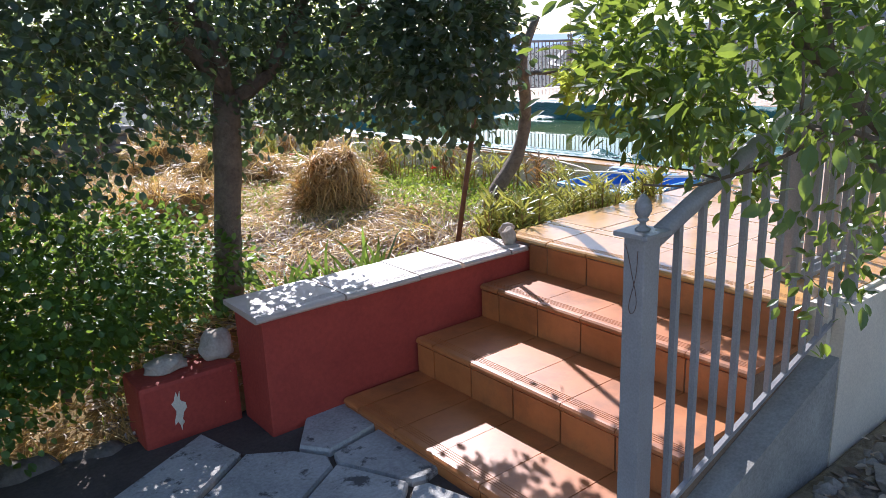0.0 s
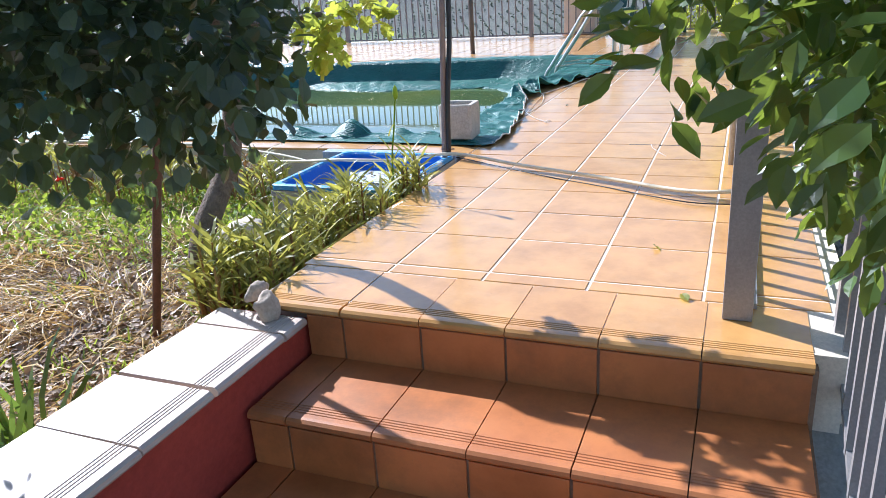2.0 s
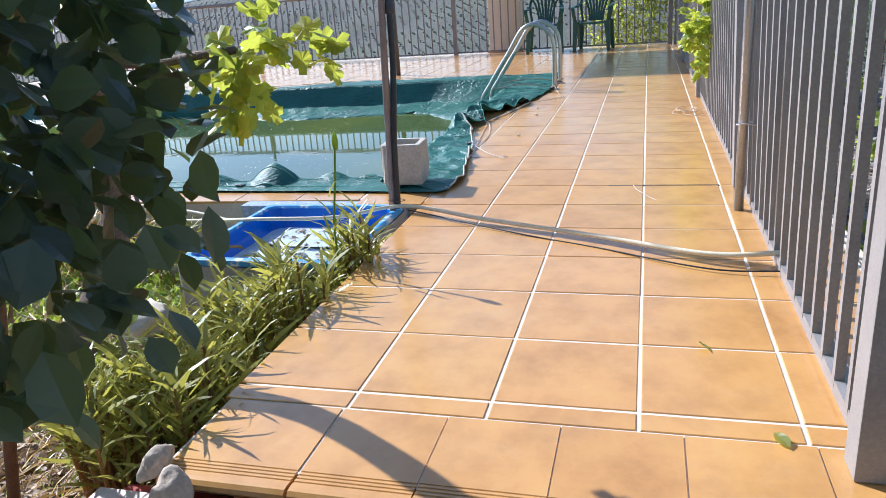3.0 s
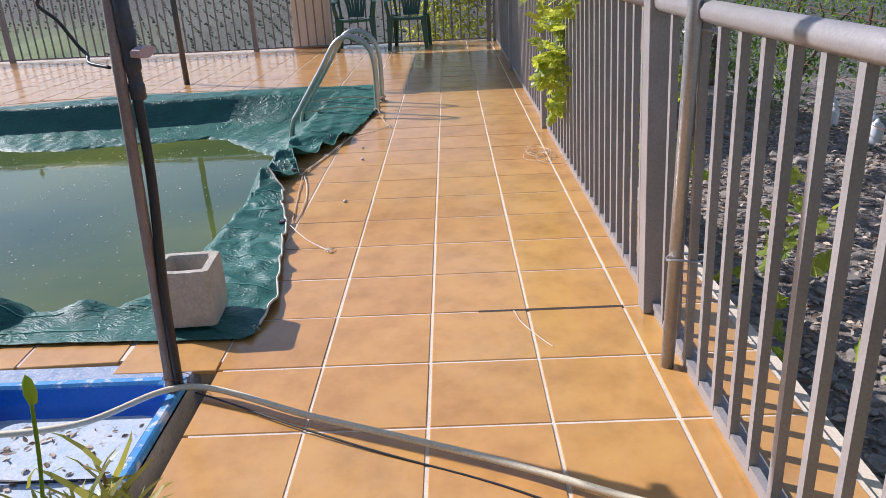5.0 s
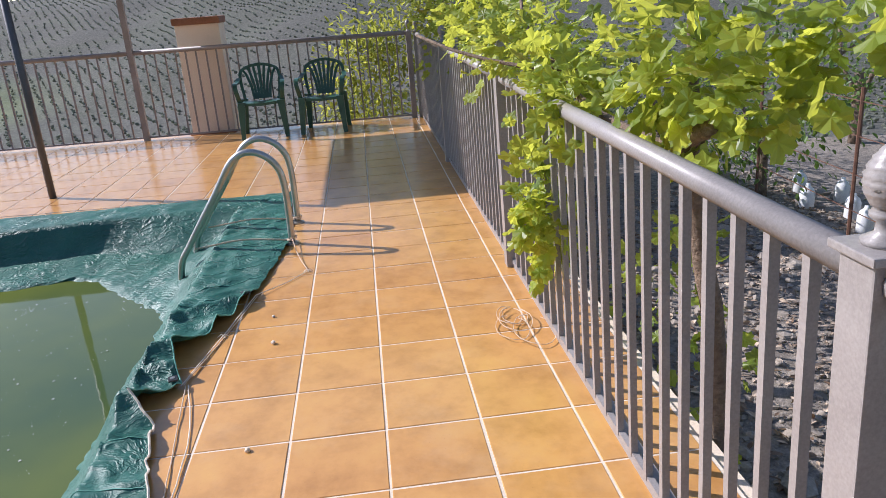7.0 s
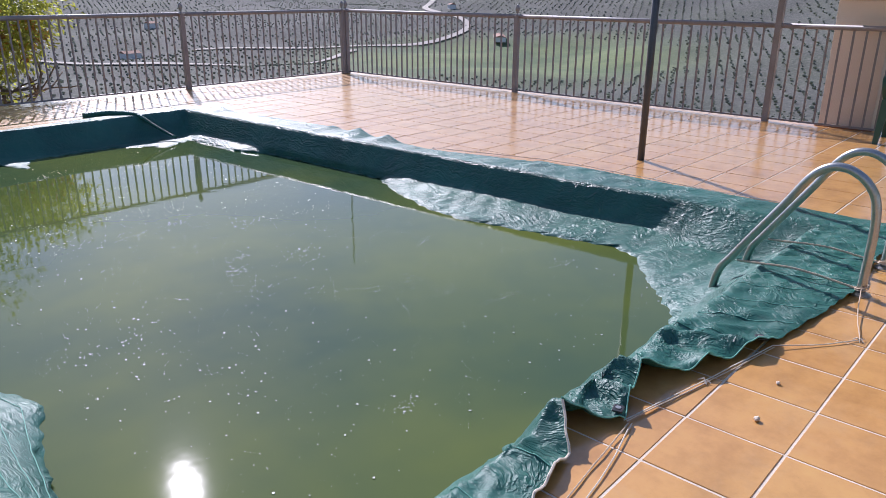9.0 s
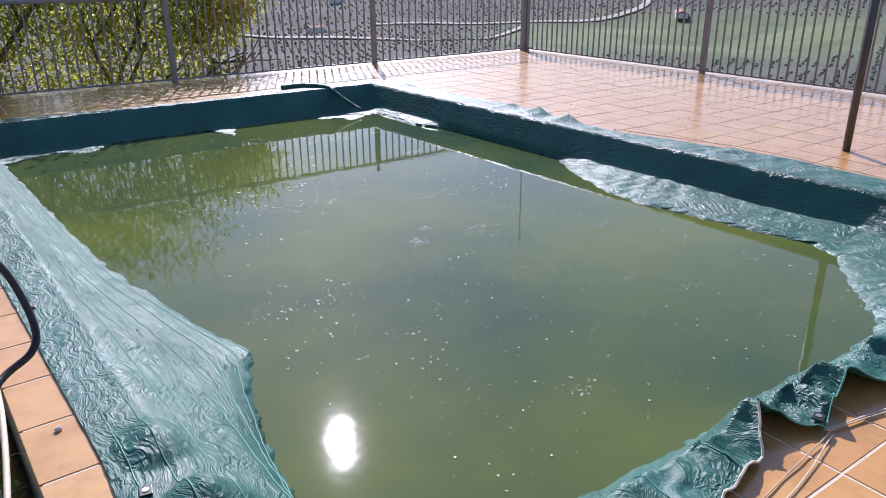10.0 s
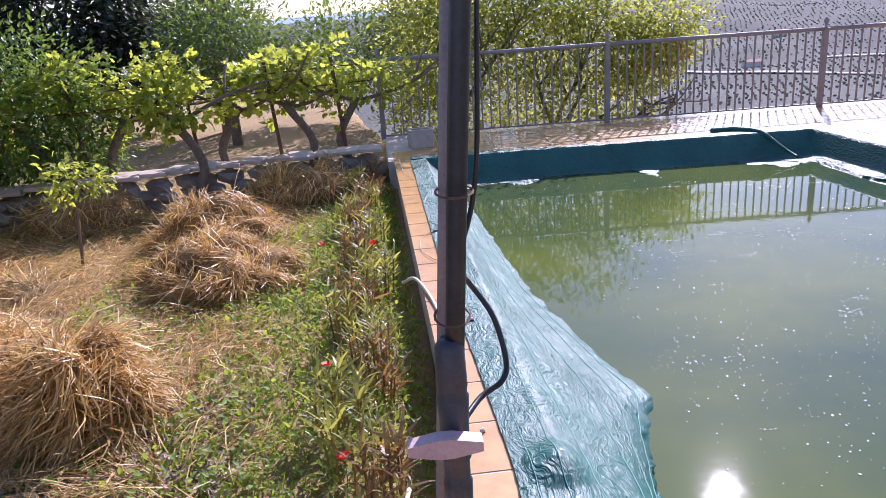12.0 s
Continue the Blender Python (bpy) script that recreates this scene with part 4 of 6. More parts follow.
def railing(name, a, b, posts, label, material, top=1.03, bar=0.012, gap=0.118, wide=0.06, tall=(), group="terrace railings", leans=()):
    """A railing from a to b on the terrace: posts, handrail, foot rail and bars."""
    a, b = Vector(a), Vector(b)
    d = (b - a).normalized()
    r = thing(name, (0, 0, 0), label, "railing", group)
    for k, s in enumerate(posts):
        p = a + d * s
        before = set(bpy.data.objects)
        post(r, p.x, p.y, 0.0, 1.03 if k not in tall else 2.25, wide, material, k not in tall)
        if leans:
            for o in set(bpy.data.objects) - before:
                for v in o.data.vertices:
                    v.co.y += leans[k] * v.co.z
    for m, (s0, s1) in enumerate(zip(posts, posts[1:])):
        p, q = a + d * (s0 + wide / 2), a + d * (s1 - wide / 2)
        l0, l1 = (leans[m], leans[m + 1]) if leans else (0, 0)
        part("handrail", tube([p + Vector((0, l0, top - 0.03)), q + Vector((0, l1, top - 0.03))], 0.027, 10), material, r, smooth=True)
        part("foot_rail", tube([p + Vector((0, 0, 0.035)), q + Vector((0, 0, 0.035))], 0.014, 4), material, r)
        n = max(2, round((q - p).length / gap))
        for k in range(1, n):
            c = p + (q - p) * (k / n)
            o = part("bar", box(-bar, bar, -bar, bar, 0.03, top - 0.05), material, r)
            o.location = (c.x, c.y, 0)
            o.rotation_euler.x = -math.atan(l0 + (l1 - l0) * k / n)
    return r


right = railing("railing", (-1.80, -0.75, 0), (8.71, -0.75, 0), [0, 2.10, 4.92, 7.70, 10.51], "grey painted steel railing along the tiled walk", M_PAINT, wide=0.075, bar=0.0105, leans=(0.0, 0.036, 0.02, 0.0, 0.0))
part("base_plate", box(-1.75, 8.66, -0.80, -0.745, -0.001, 0.016, 0.002), M_PAINT, right)
far = railing("railing", (8.68, -0.70, 0), (8.68, 9.72, 0), [0.05, 3.33, 6.82, 10.40], "brownish grey steel railing above the valley", M_PAINTB, top=1.06, bar=0.009, wide=0.065, tall=(1,))
left = railing("railing", (8.65, 9.72, 0), (-0.35, 9.72, 0), [0.04, 2.98, 5.95, 9.0], "brownish grey steel railing before the shrubs", M_PAINTB, top=1.06, bar=0.009, wide=0.065)
part("mast", tube([(8.68, 9.72, 1.05), (8.66, 9.70, 3.0)], 0.012, 6), M_PAINTB, far)


M_CLOD = surface("dry_clod", (0.17, 0.145, 0.12), (0.38, 0.335, 0.28), 0.95, 9, 80, 0.006, where="World")
# ---- stair rail ----
stair_rail = thing("stair_railing", (0, 0, 0), "grey steel stair railing with a stout pine-cone newel", "railing")
post(stair_rail, -3.066, -0.973, -0.72, 0.46, 0.066, M_PAINT, over=0.02, cone=0.68)
part("handrail", tube([(-3.035, -0.985, 0.445), (-1.83, -1.0, 0.94)], 0.025, 10), M_PAINT, stair_rail, smooth=True)
part("foot_rail", tube([(-3.035, -0.99, -0.43), (-1.83, -1.0, -0.03)], 0.012, 4), M_PAINT, stair_rail)
part("post", box(-1.845, -1.805, -1.02, -0.98, -0.2, 0.95, 0.003), M_PAINT, stair_rail)
for k in range(10):
    f = (k + 1) / 11
    x, y = -3.035 + 1.205 * f, -0.985 - 0.015 * f
    part("bar", box(x - 0.009, x + 0.009, y - 0.009, y + 0.009, -0.44 + 0.40 * f, 0.43 + 0.495 * f), M_PAINT, stair_rail)
part("wire_loop", tube(wobble(curve_pts([(-3.102, -0.99, 0.43), (-3.104, -0.985, 0.36), (-3.103, -0.965, 0.28), (-3.104, -0.975, 0.255), (-3.104, -0.99, 0.29), (-3.103, -0.962, 0.40), (-3.103, -0.95, 0.44)], 6), 0.004, 14), 0.0009, 4), M_RUST, stair_rail, "thin rusty wire tied round the newel")


# ---- terrace furniture and fittings ----
def stone(name, at, size, seed, material, label, category="stone"):
    b = bmesh.new()
    bmesh.ops.create_icosphere(b, subdivisions=3, radius=1)
    for v in b.verts:
        n = v.co.normalized()
        v.co = Vector((n.x * size[0], n.y * size[1], n.z * size[2])) * (1 + 0.35 * noise.noise(n * 1.6 + Vector((seed, 0, 0))) + 0.12 * noise.noise(n * 5 + Vector((seed, 3, 0))))
        v.co.z = max(v.co.z, -size[2] * 0.7)
    o = part(name, b, material, smooth=True)
    o.location = at
    return tagged(o, label, category)


stone("rock", (-2.08, 0.56, -0.002), (0.045, 0.032, 0.05), 3, M_STONE, "pale brown rock sitting on the wall coping")
stone("rock", (-2.02, 0.64, 0.02), (0.05, 0.022, 0.03), 8, M_STONE, "long rough stone at the wall's end")
stone("rock", (-3.56, 0.83, -0.25), (0.07, 0.06, 0.075), 5, M_STONE, "rounded stone on the low red wall")
stone("rock", (-3.78, 0.84, -0.275), (0.09, 0.06, 0.035), 6, M_STONE, "flat whitish stone on the low red wall")
stone("rock", (-2.05, -1.75, -0.54), (0.18, 0.11, 0.09), 11, M_CONC, "grey boulder lying in the yard")
stone("rock", (-1.75, -2.2, -0.55), (0.14, 0.12, 0.08), 13, M_CONC, "grey boulder lying in the yard")
stone("rock", (-0.95, 1.5, -0.2), (0.12, 0.09, 0.07), 17, M_STUCCO, "whitewashed stone beside the blue tub")

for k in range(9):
    stone("bank_stone", (-4.08 - 0.27 * k, 0.86 + 0.04 * math.sin(k * 2.1), -0.60 + 0.03 * math.sin(k * 1.3)), (0.13, 0.08, 0.055), 20 + k, M_SHADESTONE, "earth-brown stone edging under the bushes, darkened for shade")
# pillar behind the railing
pillar = thing("chimney_pillar", (9.0, 1.85, -0.02), "peach plastered pillar with a dark tile cap", "pillar")
part("shaft", box(-0.19, 0.19, -0.26, 0.26, 0.0, 1.32, 0.01), M_PILLAR, pillar)
part("cap", box(-0.225, 0.225, -0.28, 0.28, 1.32, 1.40, 0.012), M_BRICKCAP, pillar)
part("plinth_tile", box(-0.24, -0.19, -0.28, 0.28, 0.0, 0.03, 0.004), M_BRICKCAP, pillar)


def garden_chair():
    """A moulded stacking chair that looks along -x."""
    c = thing("garden_chair", (0, 0, 0), "dark green moulded plastic garden chair with slatted back", "chair", "chairs by the railing")
    seat = rings(bmesh.new(), [[Vector((x, y, 0.40 + 0.012 * abs(y) / 0.2 - 0.015 * (x > 0.05) + dz)) for x, y in ((-0.22, -0.2), (-0.235, 0.0), (-0.22, 0.2), (0.0, 0.215), (0.19, 0.19), (0.2, 0.0), (0.19, -0.19), (0.0, -0.215))] for dz in (-0.03, 0.0)])
    part("seat", seat, M_CHAIR, c)
    for sx, sy, lean in ((-0.2, -0.22, -0.03), (-0.2, 0.22, -0.03), (0.19, -0.21, 0.06), (0.19, 0.21, 0.06)):
        out = 0.03 * (1 if sy > 0 else -1)
        leg = rings(bmesh.new(), [[Vector((sx + lean * (1 - h / 0.42) + dx * w, sy + out * (1 - h / 0.42) + dy * w, h)) for dx, dy in ((-1, -1), (1, -1), (1, 1), (-1, 1))] for h, w in ((0, 0.022), (0.2, 0.030), (0.42, 0.040))])
        part("leg", leg, M_CHAIR, c)
    for sy in (-1, 1):
        pts = curve_pts([(-0.2, 0.235 * sy, 0.41), (-0.235, 0.26 * sy, 0.56), (-0.17, 0.265 * sy, 0.625), (0.05, 0.26 * sy, 0.62), (0.2, 0.24 * sy, 0.66)], 6)
        part("armrest", rings(bmesh.new(), [[p + Vector((0, dy, dz)) for dy, dz in ((-0.022, -0.012), (0.022, -0.012), (0.025, 0.008), (-0.025, 0.008))] for p in pts]), M_CHAIR, c)
    frame_pts = curve_pts([(0.19, -0.21, 0.40), (0.235, -0.245, 0.62), (0.27, -0.21, 0.76), (0.285, 0.0, 0.82), (0.27, 0.21, 0.76), (0.235, 0.245, 0.62), (0.19, 0.21, 0.40)], 6)
    back = part("backrest", rings(bmesh.new(), [[p + Vector((dx, 0, 0)) + (Vector((0, 0, 0.62)) - Vector((0, p.y, p.z))).normalized() * dw for dx, dw in ((-0.01, 0), (0.01, 0), (0.01, 0.035), (-0.01, 0.035))] for p in frame_pts]), M_CHAIR, c)
    for k in range(7):
        f = (k - 3) / 3
        pts = [(0.2, 0.09 * f, 0.41), (0.228, 0.11 * f, 0.56), (0.255, 0.155 * f, 0.7), (0.272, 0.19 * f, 0.785 - 0.04 * f * f)]
        part("slat", rings(bmesh.new(), [[Vector(p) + Vector((dx, dy, 0)) for dx, dy in ((-0.005, -0.016), (0.005, -0.016), (0.005, 0.016), (-0.005, 0.016))] for p in pts]), M_CHAIR, back)
    return c


chair = garden_chair()
chair.matrix_basis = pose(8.32, 1.15, 0.0, 0, 0, 4)
copy_thing(chair, pose(8.30, 0.43, 0.0, 0, 0, -6))

# pool ladder
ladder = thing("pool_ladder", (3.9, 0.5, 0), "dull steel pool ladder with two curved grab rails", "ladder")
for dx in (0.0, 0.47):
    pts = curve_pts([(dx, 0, 0.0), (dx, 0, 0.38), (dx, 0.05, 0.53), (dx, 0.17, 0.60), (dx, 0.29, 0.555), (dx, 0.42, 0.36), (dx, 0.62, 0.06), (dx, 0.70, -0.09), (dx, 0.74, -0.45)], 6)
    r = part("grab_rail", tube(pts, 0.021, 12), M_STEEL, ladder, smooth=True)
    part("flange", lathe([(0.0, 0), (0.045, 0), (0.045, 0.008), (0.025, 0.016), (0.0, 0.016)], 14, (dx, 0, 0.0)), M_STEEL, r)
    for q in range(3):
        part("tie_cord", tube(wobble([(dx + 0.03 * math.cos(a), 0.03 * math.sin(a), 0.02 + 0.006 * q + 0.004 * a) for a in np.linspace(0, 6.4, 12)], 0.008, 20, q), 0.003, 4), M_ROPE, r)
for z in (-0.32, -0.6):
    part("rung", box(0.0, 0.47, 0.70, 0.76, z, z + 0.02, 0.004), M_STEEL, ladder)
for dx in (0.0, 0.47):
    part("cord", tube(wobble(curve_pts([(dx, 0.02, 0.03), (dx - 0.02, 0.3, 0.06), (dx, 0.6, 0.03)], 8), 0.006), 0.006, 5), M_ROPE, ladder, "cord tied along the cover")

# awning on poles, whose shade falls on the far tiles
awning = thing("awning", (0, 0, 0), "flat grey shade awning stretched between tall poles", "awning")
sheet_rows = []
for i in range(12):
    x = 5.84 + (8.72 - 5.84) * i / 11
    sheet_rows.append([Vector((x, -0.8 + 3.5 * j / 11, 1.86 - 0.05 * math.sin(math.pi * i / 11) * math.sin(math.pi * j / 11))) for j in range(12)])
bmA = rings(bmesh.new(), sheet_rows, closed=False)
bmesh.ops.solidify(bmA, geom=bmA.faces, thickness=0.006)
part("sheet", bmA, M_AWNING, awning)
part("pole", tube([(5.89, 2.70, 0.0), (5.87, 2.69, 1.95)], 0.03, 10), M_DARKPOLE, awning, smooth=True)
part("pole", tube([(5.86, -0.86, -0.6), (5.86, -0.86, 1.9)], 0.02, 8), M_PAINTB, awning, smooth=True)

tube_pole = thing("steel_pole", (-0.07, -0.70, 0.0), "tall galvanised tube wired to the grey railing", "pole")
part("tube", tube([(0, 0, 0.0), (-0.03, 0.010, 1.0), (-0.06, 0.045, 2.6)], 0.019, 12), M_GALV, tube_pole, smooth=True)
for zt in (0.955, 0.35):
    part("wire_tie", tube([(-0.012 + 0.028 * math.cos(a), 0.004 - 0.03 + 0.055 * math.sin(a), zt + 0.004 * math.sin(3 * a)) for a in np.linspace(0, 6.4, 16)], 0.003, 5), M_GALV, tube_pole, "twisted wire tie")

# standpipe with a valve, beside the tub
stand = thing("standpipe", (-0.10, 0.745, 0.0), "brown stake carrying a black pipe with a lever valve", "water pipe")
part("stake", tube([(-0.015, 0.012, 0.0), (0.063, -0.003, 1.1), (0.165, -0.025, 2.5)], 0.0155, 10), M_RUSTPOLE, stand, smooth=True)
low = curve_pts([(-0.012, -0.012, 0.015), (0.0, -0.018, 0.3), (0.045, -0.028, 0.62), (0.058, -0.030, 0.86)], 8)
part("lower_pipe", tube(low, 0.0135, 10), M_BLACK, stand, smooth=True)
part("upper_pipe", tube(curve_pts([(0.068, -0.030, 1.06), (0.10, -0.034, 1.5), (0.178, -0.050, 2.5)], 6), 0.0135, 10), M_BLACK, stand, smooth=True)
valve = part("valve_body", lathe([(r * 0.84, h) for r, h in [(0.017, 0.84), (0.024, 0.845), (0.025, 0.88), (0.022, 0.885), (0.022, 0.915), (0.026, 0.92), (0.027, 0.945), (0.024, 0.95), (0.025, 0.985), (0.026, 0.99), (0.027, 1.015), (0.024, 1.02), (0.026, 1.03), (0.024, 1.09), (0.017, 1.1)]], 14, (0.062, -0.032, 0)), M_VALVE, stand, smooth=True)
hnd = rings(bmesh.new(), [[Vector((0.046 + u * 0.82, -0.035 - 0.037 + dy, 0.963 + dz * w * 0.85)) for dy, dz in ((-0.012, -1), (0.012, -1), (0.012, 1), (-0.012, 1))] for u, w in ((-0.062, 0.008), (-0.04, 0.012), (-0.012, 0.017), (0.012, 0.017), (0.04, 0.012), (0.062, 0.008))])
lever = part("lever", hnd, M_HANDLE, valve, "faded pink lever handle")
part("cable_tail", tube(curve_pts([(0.075, -0.01, 1.22), (0.09, 0.12, 1.14), (0.112, 0.2, 1.09), (0.145, 0.175, 1.04), (0.16, 0.145, 0.976), (0.15, 0.12, 0.95), (0.112, 0.10, 0.934), (0.07, 0.03, 0.925)], 8), 0.0048, 6), M_BLACK, stand, "loop of loose black cable", smooth=True)
part("upper_cable", tube(curve_pts([(0.08, -0.02, 1.2), (0.112, -0.01, 1.32), (0.128, -0.012, 1.6), (0.18, -0.02, 2.4)], 8), 0.0035, 6), M_BLACK, stand, smooth=True)
for zt in (0.05, 1.13, 1.3, 1.6):
    part("wire_tie", tube([(0.072 * zt - 0.012 + 0.024 * math.cos(a), -0.006 - 0.017 * zt + 0.040 * math.sin(a), zt) for a in np.linspace(0, 6.3, 14)], 0.0018, 4), M_RUST, stand)

# hoses
hose = part("garden_hose", tube(wobble(curve_pts([(-0.72, -0.78, 0.05), (-0.70, -0.55, 0.03), (-0.52, -0.2, 0.024), (-0.30, 0.3, 0.022), (-0.13, 0.70, 0.03), (-0.30, 0.95, 0.03), (-0.33, 1.3, 0.025), (-0.22, 1.62, -0.02), (-0.16, 2.0, -0.05)], 10), 0.006, 2), 0.009, 8), M_HOSE, smooth=True)
tagged(hose, "pale beige hose lying across the tiles", "hose")
dark_strand = part("thin_strand", tube(wobble(curve_pts([(-0.80, -0.78, 0.02), (-0.77, -0.52, 0.008), (-0.57, -0.18, 0.006), (-0.345, 0.3, 0.006), (-0.14, 0.68, 0.012)], 10), 0.008, 2.5, 4), 0.003, 6), M_BLACK, smooth=True)
tagged(dark_strand, "thin black strand lying beside the pale hose", "hose")
hose3 = part("garden_hose", tube(wobble(curve_pts([(-0.16, 4.15, -0.06), (-0.08, 4.0, 0.012), (0.0, 3.66, 0.012), (0.035, 3.3, 0.012), (0.0, 2.8, 0.012), (-0.01, 2.4, 0.012), (-0.06, 1.9, -0.02), (-0.12, 1.55, -0.06)], 10), 0.006, 2), 0.010, 8), M_HOSE, smooth=True)
tagged(hose3, "pale hose lying along the pool coping", "hose")


# cement block with a hollow
def cement_block(at, turn, label, lx=0.19, ly=0.20, h=0.20):
    b = bmesh.new()
    outer = [(-lx / 2, -ly / 2), (lx / 2, -ly / 2), (lx / 2, ly / 2), (-lx / 2, ly / 2)]
    def lp(s, z):
        out = []
        for (x, y), (u, v) in zip(outer, outer[1:] + outer[:1]):
            for f in (0.07, 0.5, 0.93):
                out.append(Vector(((x + (u - x) * f) * s, (y + (v - y) * f) * s, z)) + noise.noise_vector(Vector((x * 9 + f * 5, y * 9, z * 8))) * 0.004)
        return out
    rings(b, [lp(0.98, 0), lp(1, 0.01), lp(1, h * 0.5), lp(1, h - 0.006), lp(0.975, h), lp(0.74, h), lp(0.70, h - 0.008), lp(0.66, 0.02)])
    o = part("cement_block", b, M_BLOCK)
    o.matrix_basis = pose(*at, 0, 0, turn)
    return tagged(o, label, "cement block")


cement_block((0.335, 0.83, 0.028), 3, "rough hollow cement block weighing down the green cover")
cement_block((0.12, 8.86, 0.0), 8, "grey cement block at the end of the coping", 0.3, 0.22, 0.22)

# blue tub let into the garden beside the walk
tub = thing("blue_tub", (-0.41, 1.08, 0.0), "blue fibreglass basin set in a concrete surround, dry and dirty", "basin")
def rect(hx, hy, z, n=5, r=0.05):
    out = []
    for cx, cy, a0 in ((hx - r, hy - r, 0), (-hx + r, hy - r, 90), (-hx + r, -hy + r, 180), (hx - r, -hy + r, 270)):
        for k in range(n):
            a = radians(a0 + 90 * k / (n - 1))
            out.append(Vector((cx + r * math.cos(a), cy + r * math.sin(a), z)))
    return out
part("rim", rings(bmesh.new(), [rect(0.385, 0.345, -0.02, r=0.03), rect(0.385, 0.345, 0.002, r=0.03), rect(0.378, 0.338, 0.006, r=0.035), rect(0.358, 0.318, 0.006, r=0.05), rect(0.349, 0.309, -0.006, r=0.055)], cap=False), M_BLUERIM, tub, "scuffed paler blue rim")
part("shell", rings(bmesh.new(), [rect(0.35, 0.31, -0.003, r=0.055), rect(0.342, 0.302, -0.045, r=0.06), rect(0.332, 0.292, -0.078, r=0.065), rect(0.312, 0.272, -0.090, r=0.07)], cap=False), M_BLUE, tub, smooth=True)
bits = np.stack([RNG.uniform(-0.27, 0.27, 150), RNG.uniform(-0.23, 0.23, 150), np.full(150, -0.085)], -1)
v, f = leaf_mesh(bits, np.stack([RNG.normal(0, 1, 150), RNG.normal(0, 1, 150), RNG.uniform(-0.05, 0.25, 150)], -1), RNG.uniform(0.008, 0.03, 150), OVAL, 1.2)
cloud("debris", v, f, M_DEAD, tub, "dry leaf scraps on the silt", kind="stuff")
part("bottom", rings(bmesh.new(), [rect(0.316, 0.276, -0.12, r=0.07), rect(0.316, 0.276, -0.088, r=0.07)]), M_SILT, tub, "silty pale bottom")
part("drain", lathe([(0.0, -0.089), (0.03, -0.089), (0.036, -0.082), (0.024, -0.079), (0.02, -0.086), (0.0, -0.086)], 16, (-0.08, -0.02, 0)), M_STEEL, tub, "metal drain ring")
part("waste_strap", tube(wobble([(0.05, 0.22, -0.084), (0.02, 0.0, -0.083), (0.02, -0.24, -0.084)], 0.004, 9), 0.004, 5), M_BLACK, tub, "black strip across the bottom")
part("surround", rings(bmesh.new(), [rect(0.39, 0.35, -0.4, r=0.02), rect(0.39, 0.35, -0.022, r=0.02)], cap=False), M_CONC, tub, "rough concrete surround")
part("back_edge", box(0.386, 0.47, -0.345, 0.5, -0.2, -0.002, 0.006), surface("mottled_blue_paint", (0.16, 0.24, 0.38), (0.40, 0.45, 0.52), 0.7, 25, 120, 0.001, spot=((0.55, 0.55, 0.55), 0.56)), tub, "flaking grey-blue back edge")

# ropes that hold the cover
for k, pts in enumerate(([(2.13, 0.80, 0.012), (2.58, 0.71, 0.007), (3.03, 0.62, 0.012)], [(2.13, 0.79, 0.012), (2.6, 0.695, 0.005), (3.03, 0.61, 0.01)],
                         [(3.03, 0.62, 0.015), (3.2, 0.47, 0.006), (3.35, 0.37, 0.006)], [(3.35, 0.37, 0.006), (3.6, 0.44, 0.02), (3.9, 0.5, 0.04)],
                         [(1.30, 0.70, 0.012), (1.1, 0.58, 0.006), (0.95, 0.46, 0.006)],
                         [(2.12, 0.78, 0.012), (1.7, 0.73, 0.005), (1.29, 0.68, 0.01)], [(2.13, 0.77, 0.012), (1.75, 0.69, 0.005), (1.30, 0.665, 0.01)],
                         [(0.11, 5.0, 0.02), (0.0, 4.9, 0.008), (-0.02, 4.55, 0.008), (0.10, 4.25, 0.012)], [(-0.16, 8.0, 0.02), (-0.11, 7.3, 0.012), (-0.02, 6.9, 0.015)],
                         [(5.26, 2.5, 0.02), (5.3, 3.2, 0.012), (5.0, 4.2, 0.02)], [(5.26, 1.2, 0.02), (5.27, 1.9, 0.012), (5.27, 2.5, 0.02)])):
    o = part("rope", tube(wobble(curve_pts(pts, 8), 0.003, 9, k), 0.0026, 5), M_ROPE if k % 2 else M_STRAWROPE)
    tagged(o, "thin frayed rope tying down the pool cover", "rope", "cover ropes")
for k, (x, y) in enumerate(((3.35, 0.37), (0.95, 0.45), (0.26, 0.60), (2.58, 0.71), (5.28, 2.5), (5.27, 1.9), (5.0, 4.3))):
    b = bmesh.new()
    for q in range(7):
        a = RNG.uniform(0, 6.28)
        tube(wobble([(x, y, 0.006), (x + 0.008 * math.cos(a), y + 0.008 * math.sin(a), 0.014), (x + 0.024 * math.cos(a), y + 0.024 * math.sin(a), 0.005)], 0.004, 30, q), 0.002, 4, b)
    tagged(part("rope_knot", b, M_STRAWROPE), "knotted frayed end of a rope", "rope", "rope knots")
b = bmesh.new()
for q in range(5):
    c0, rr = (2.35 + 0.1 * math.cos(q * 1.9), -0.62 + 0.05 * math.sin(q * 2.3)), 0.07 + 0.02 * (q % 3)
    tube([(c0[0] + rr * 1.4 * math.cos(a), c0[1] + rr * 0.8 * math.sin(a), 0.008 + 0.004 * q + 0.004 * math.sin(3 * a)) for a in np.linspace(0, 5.6, 18)], 0.0019, 4, b)
tagged(part("string_tangle", b, M_ROPE), "tangle of thin cord by the railing", "string")
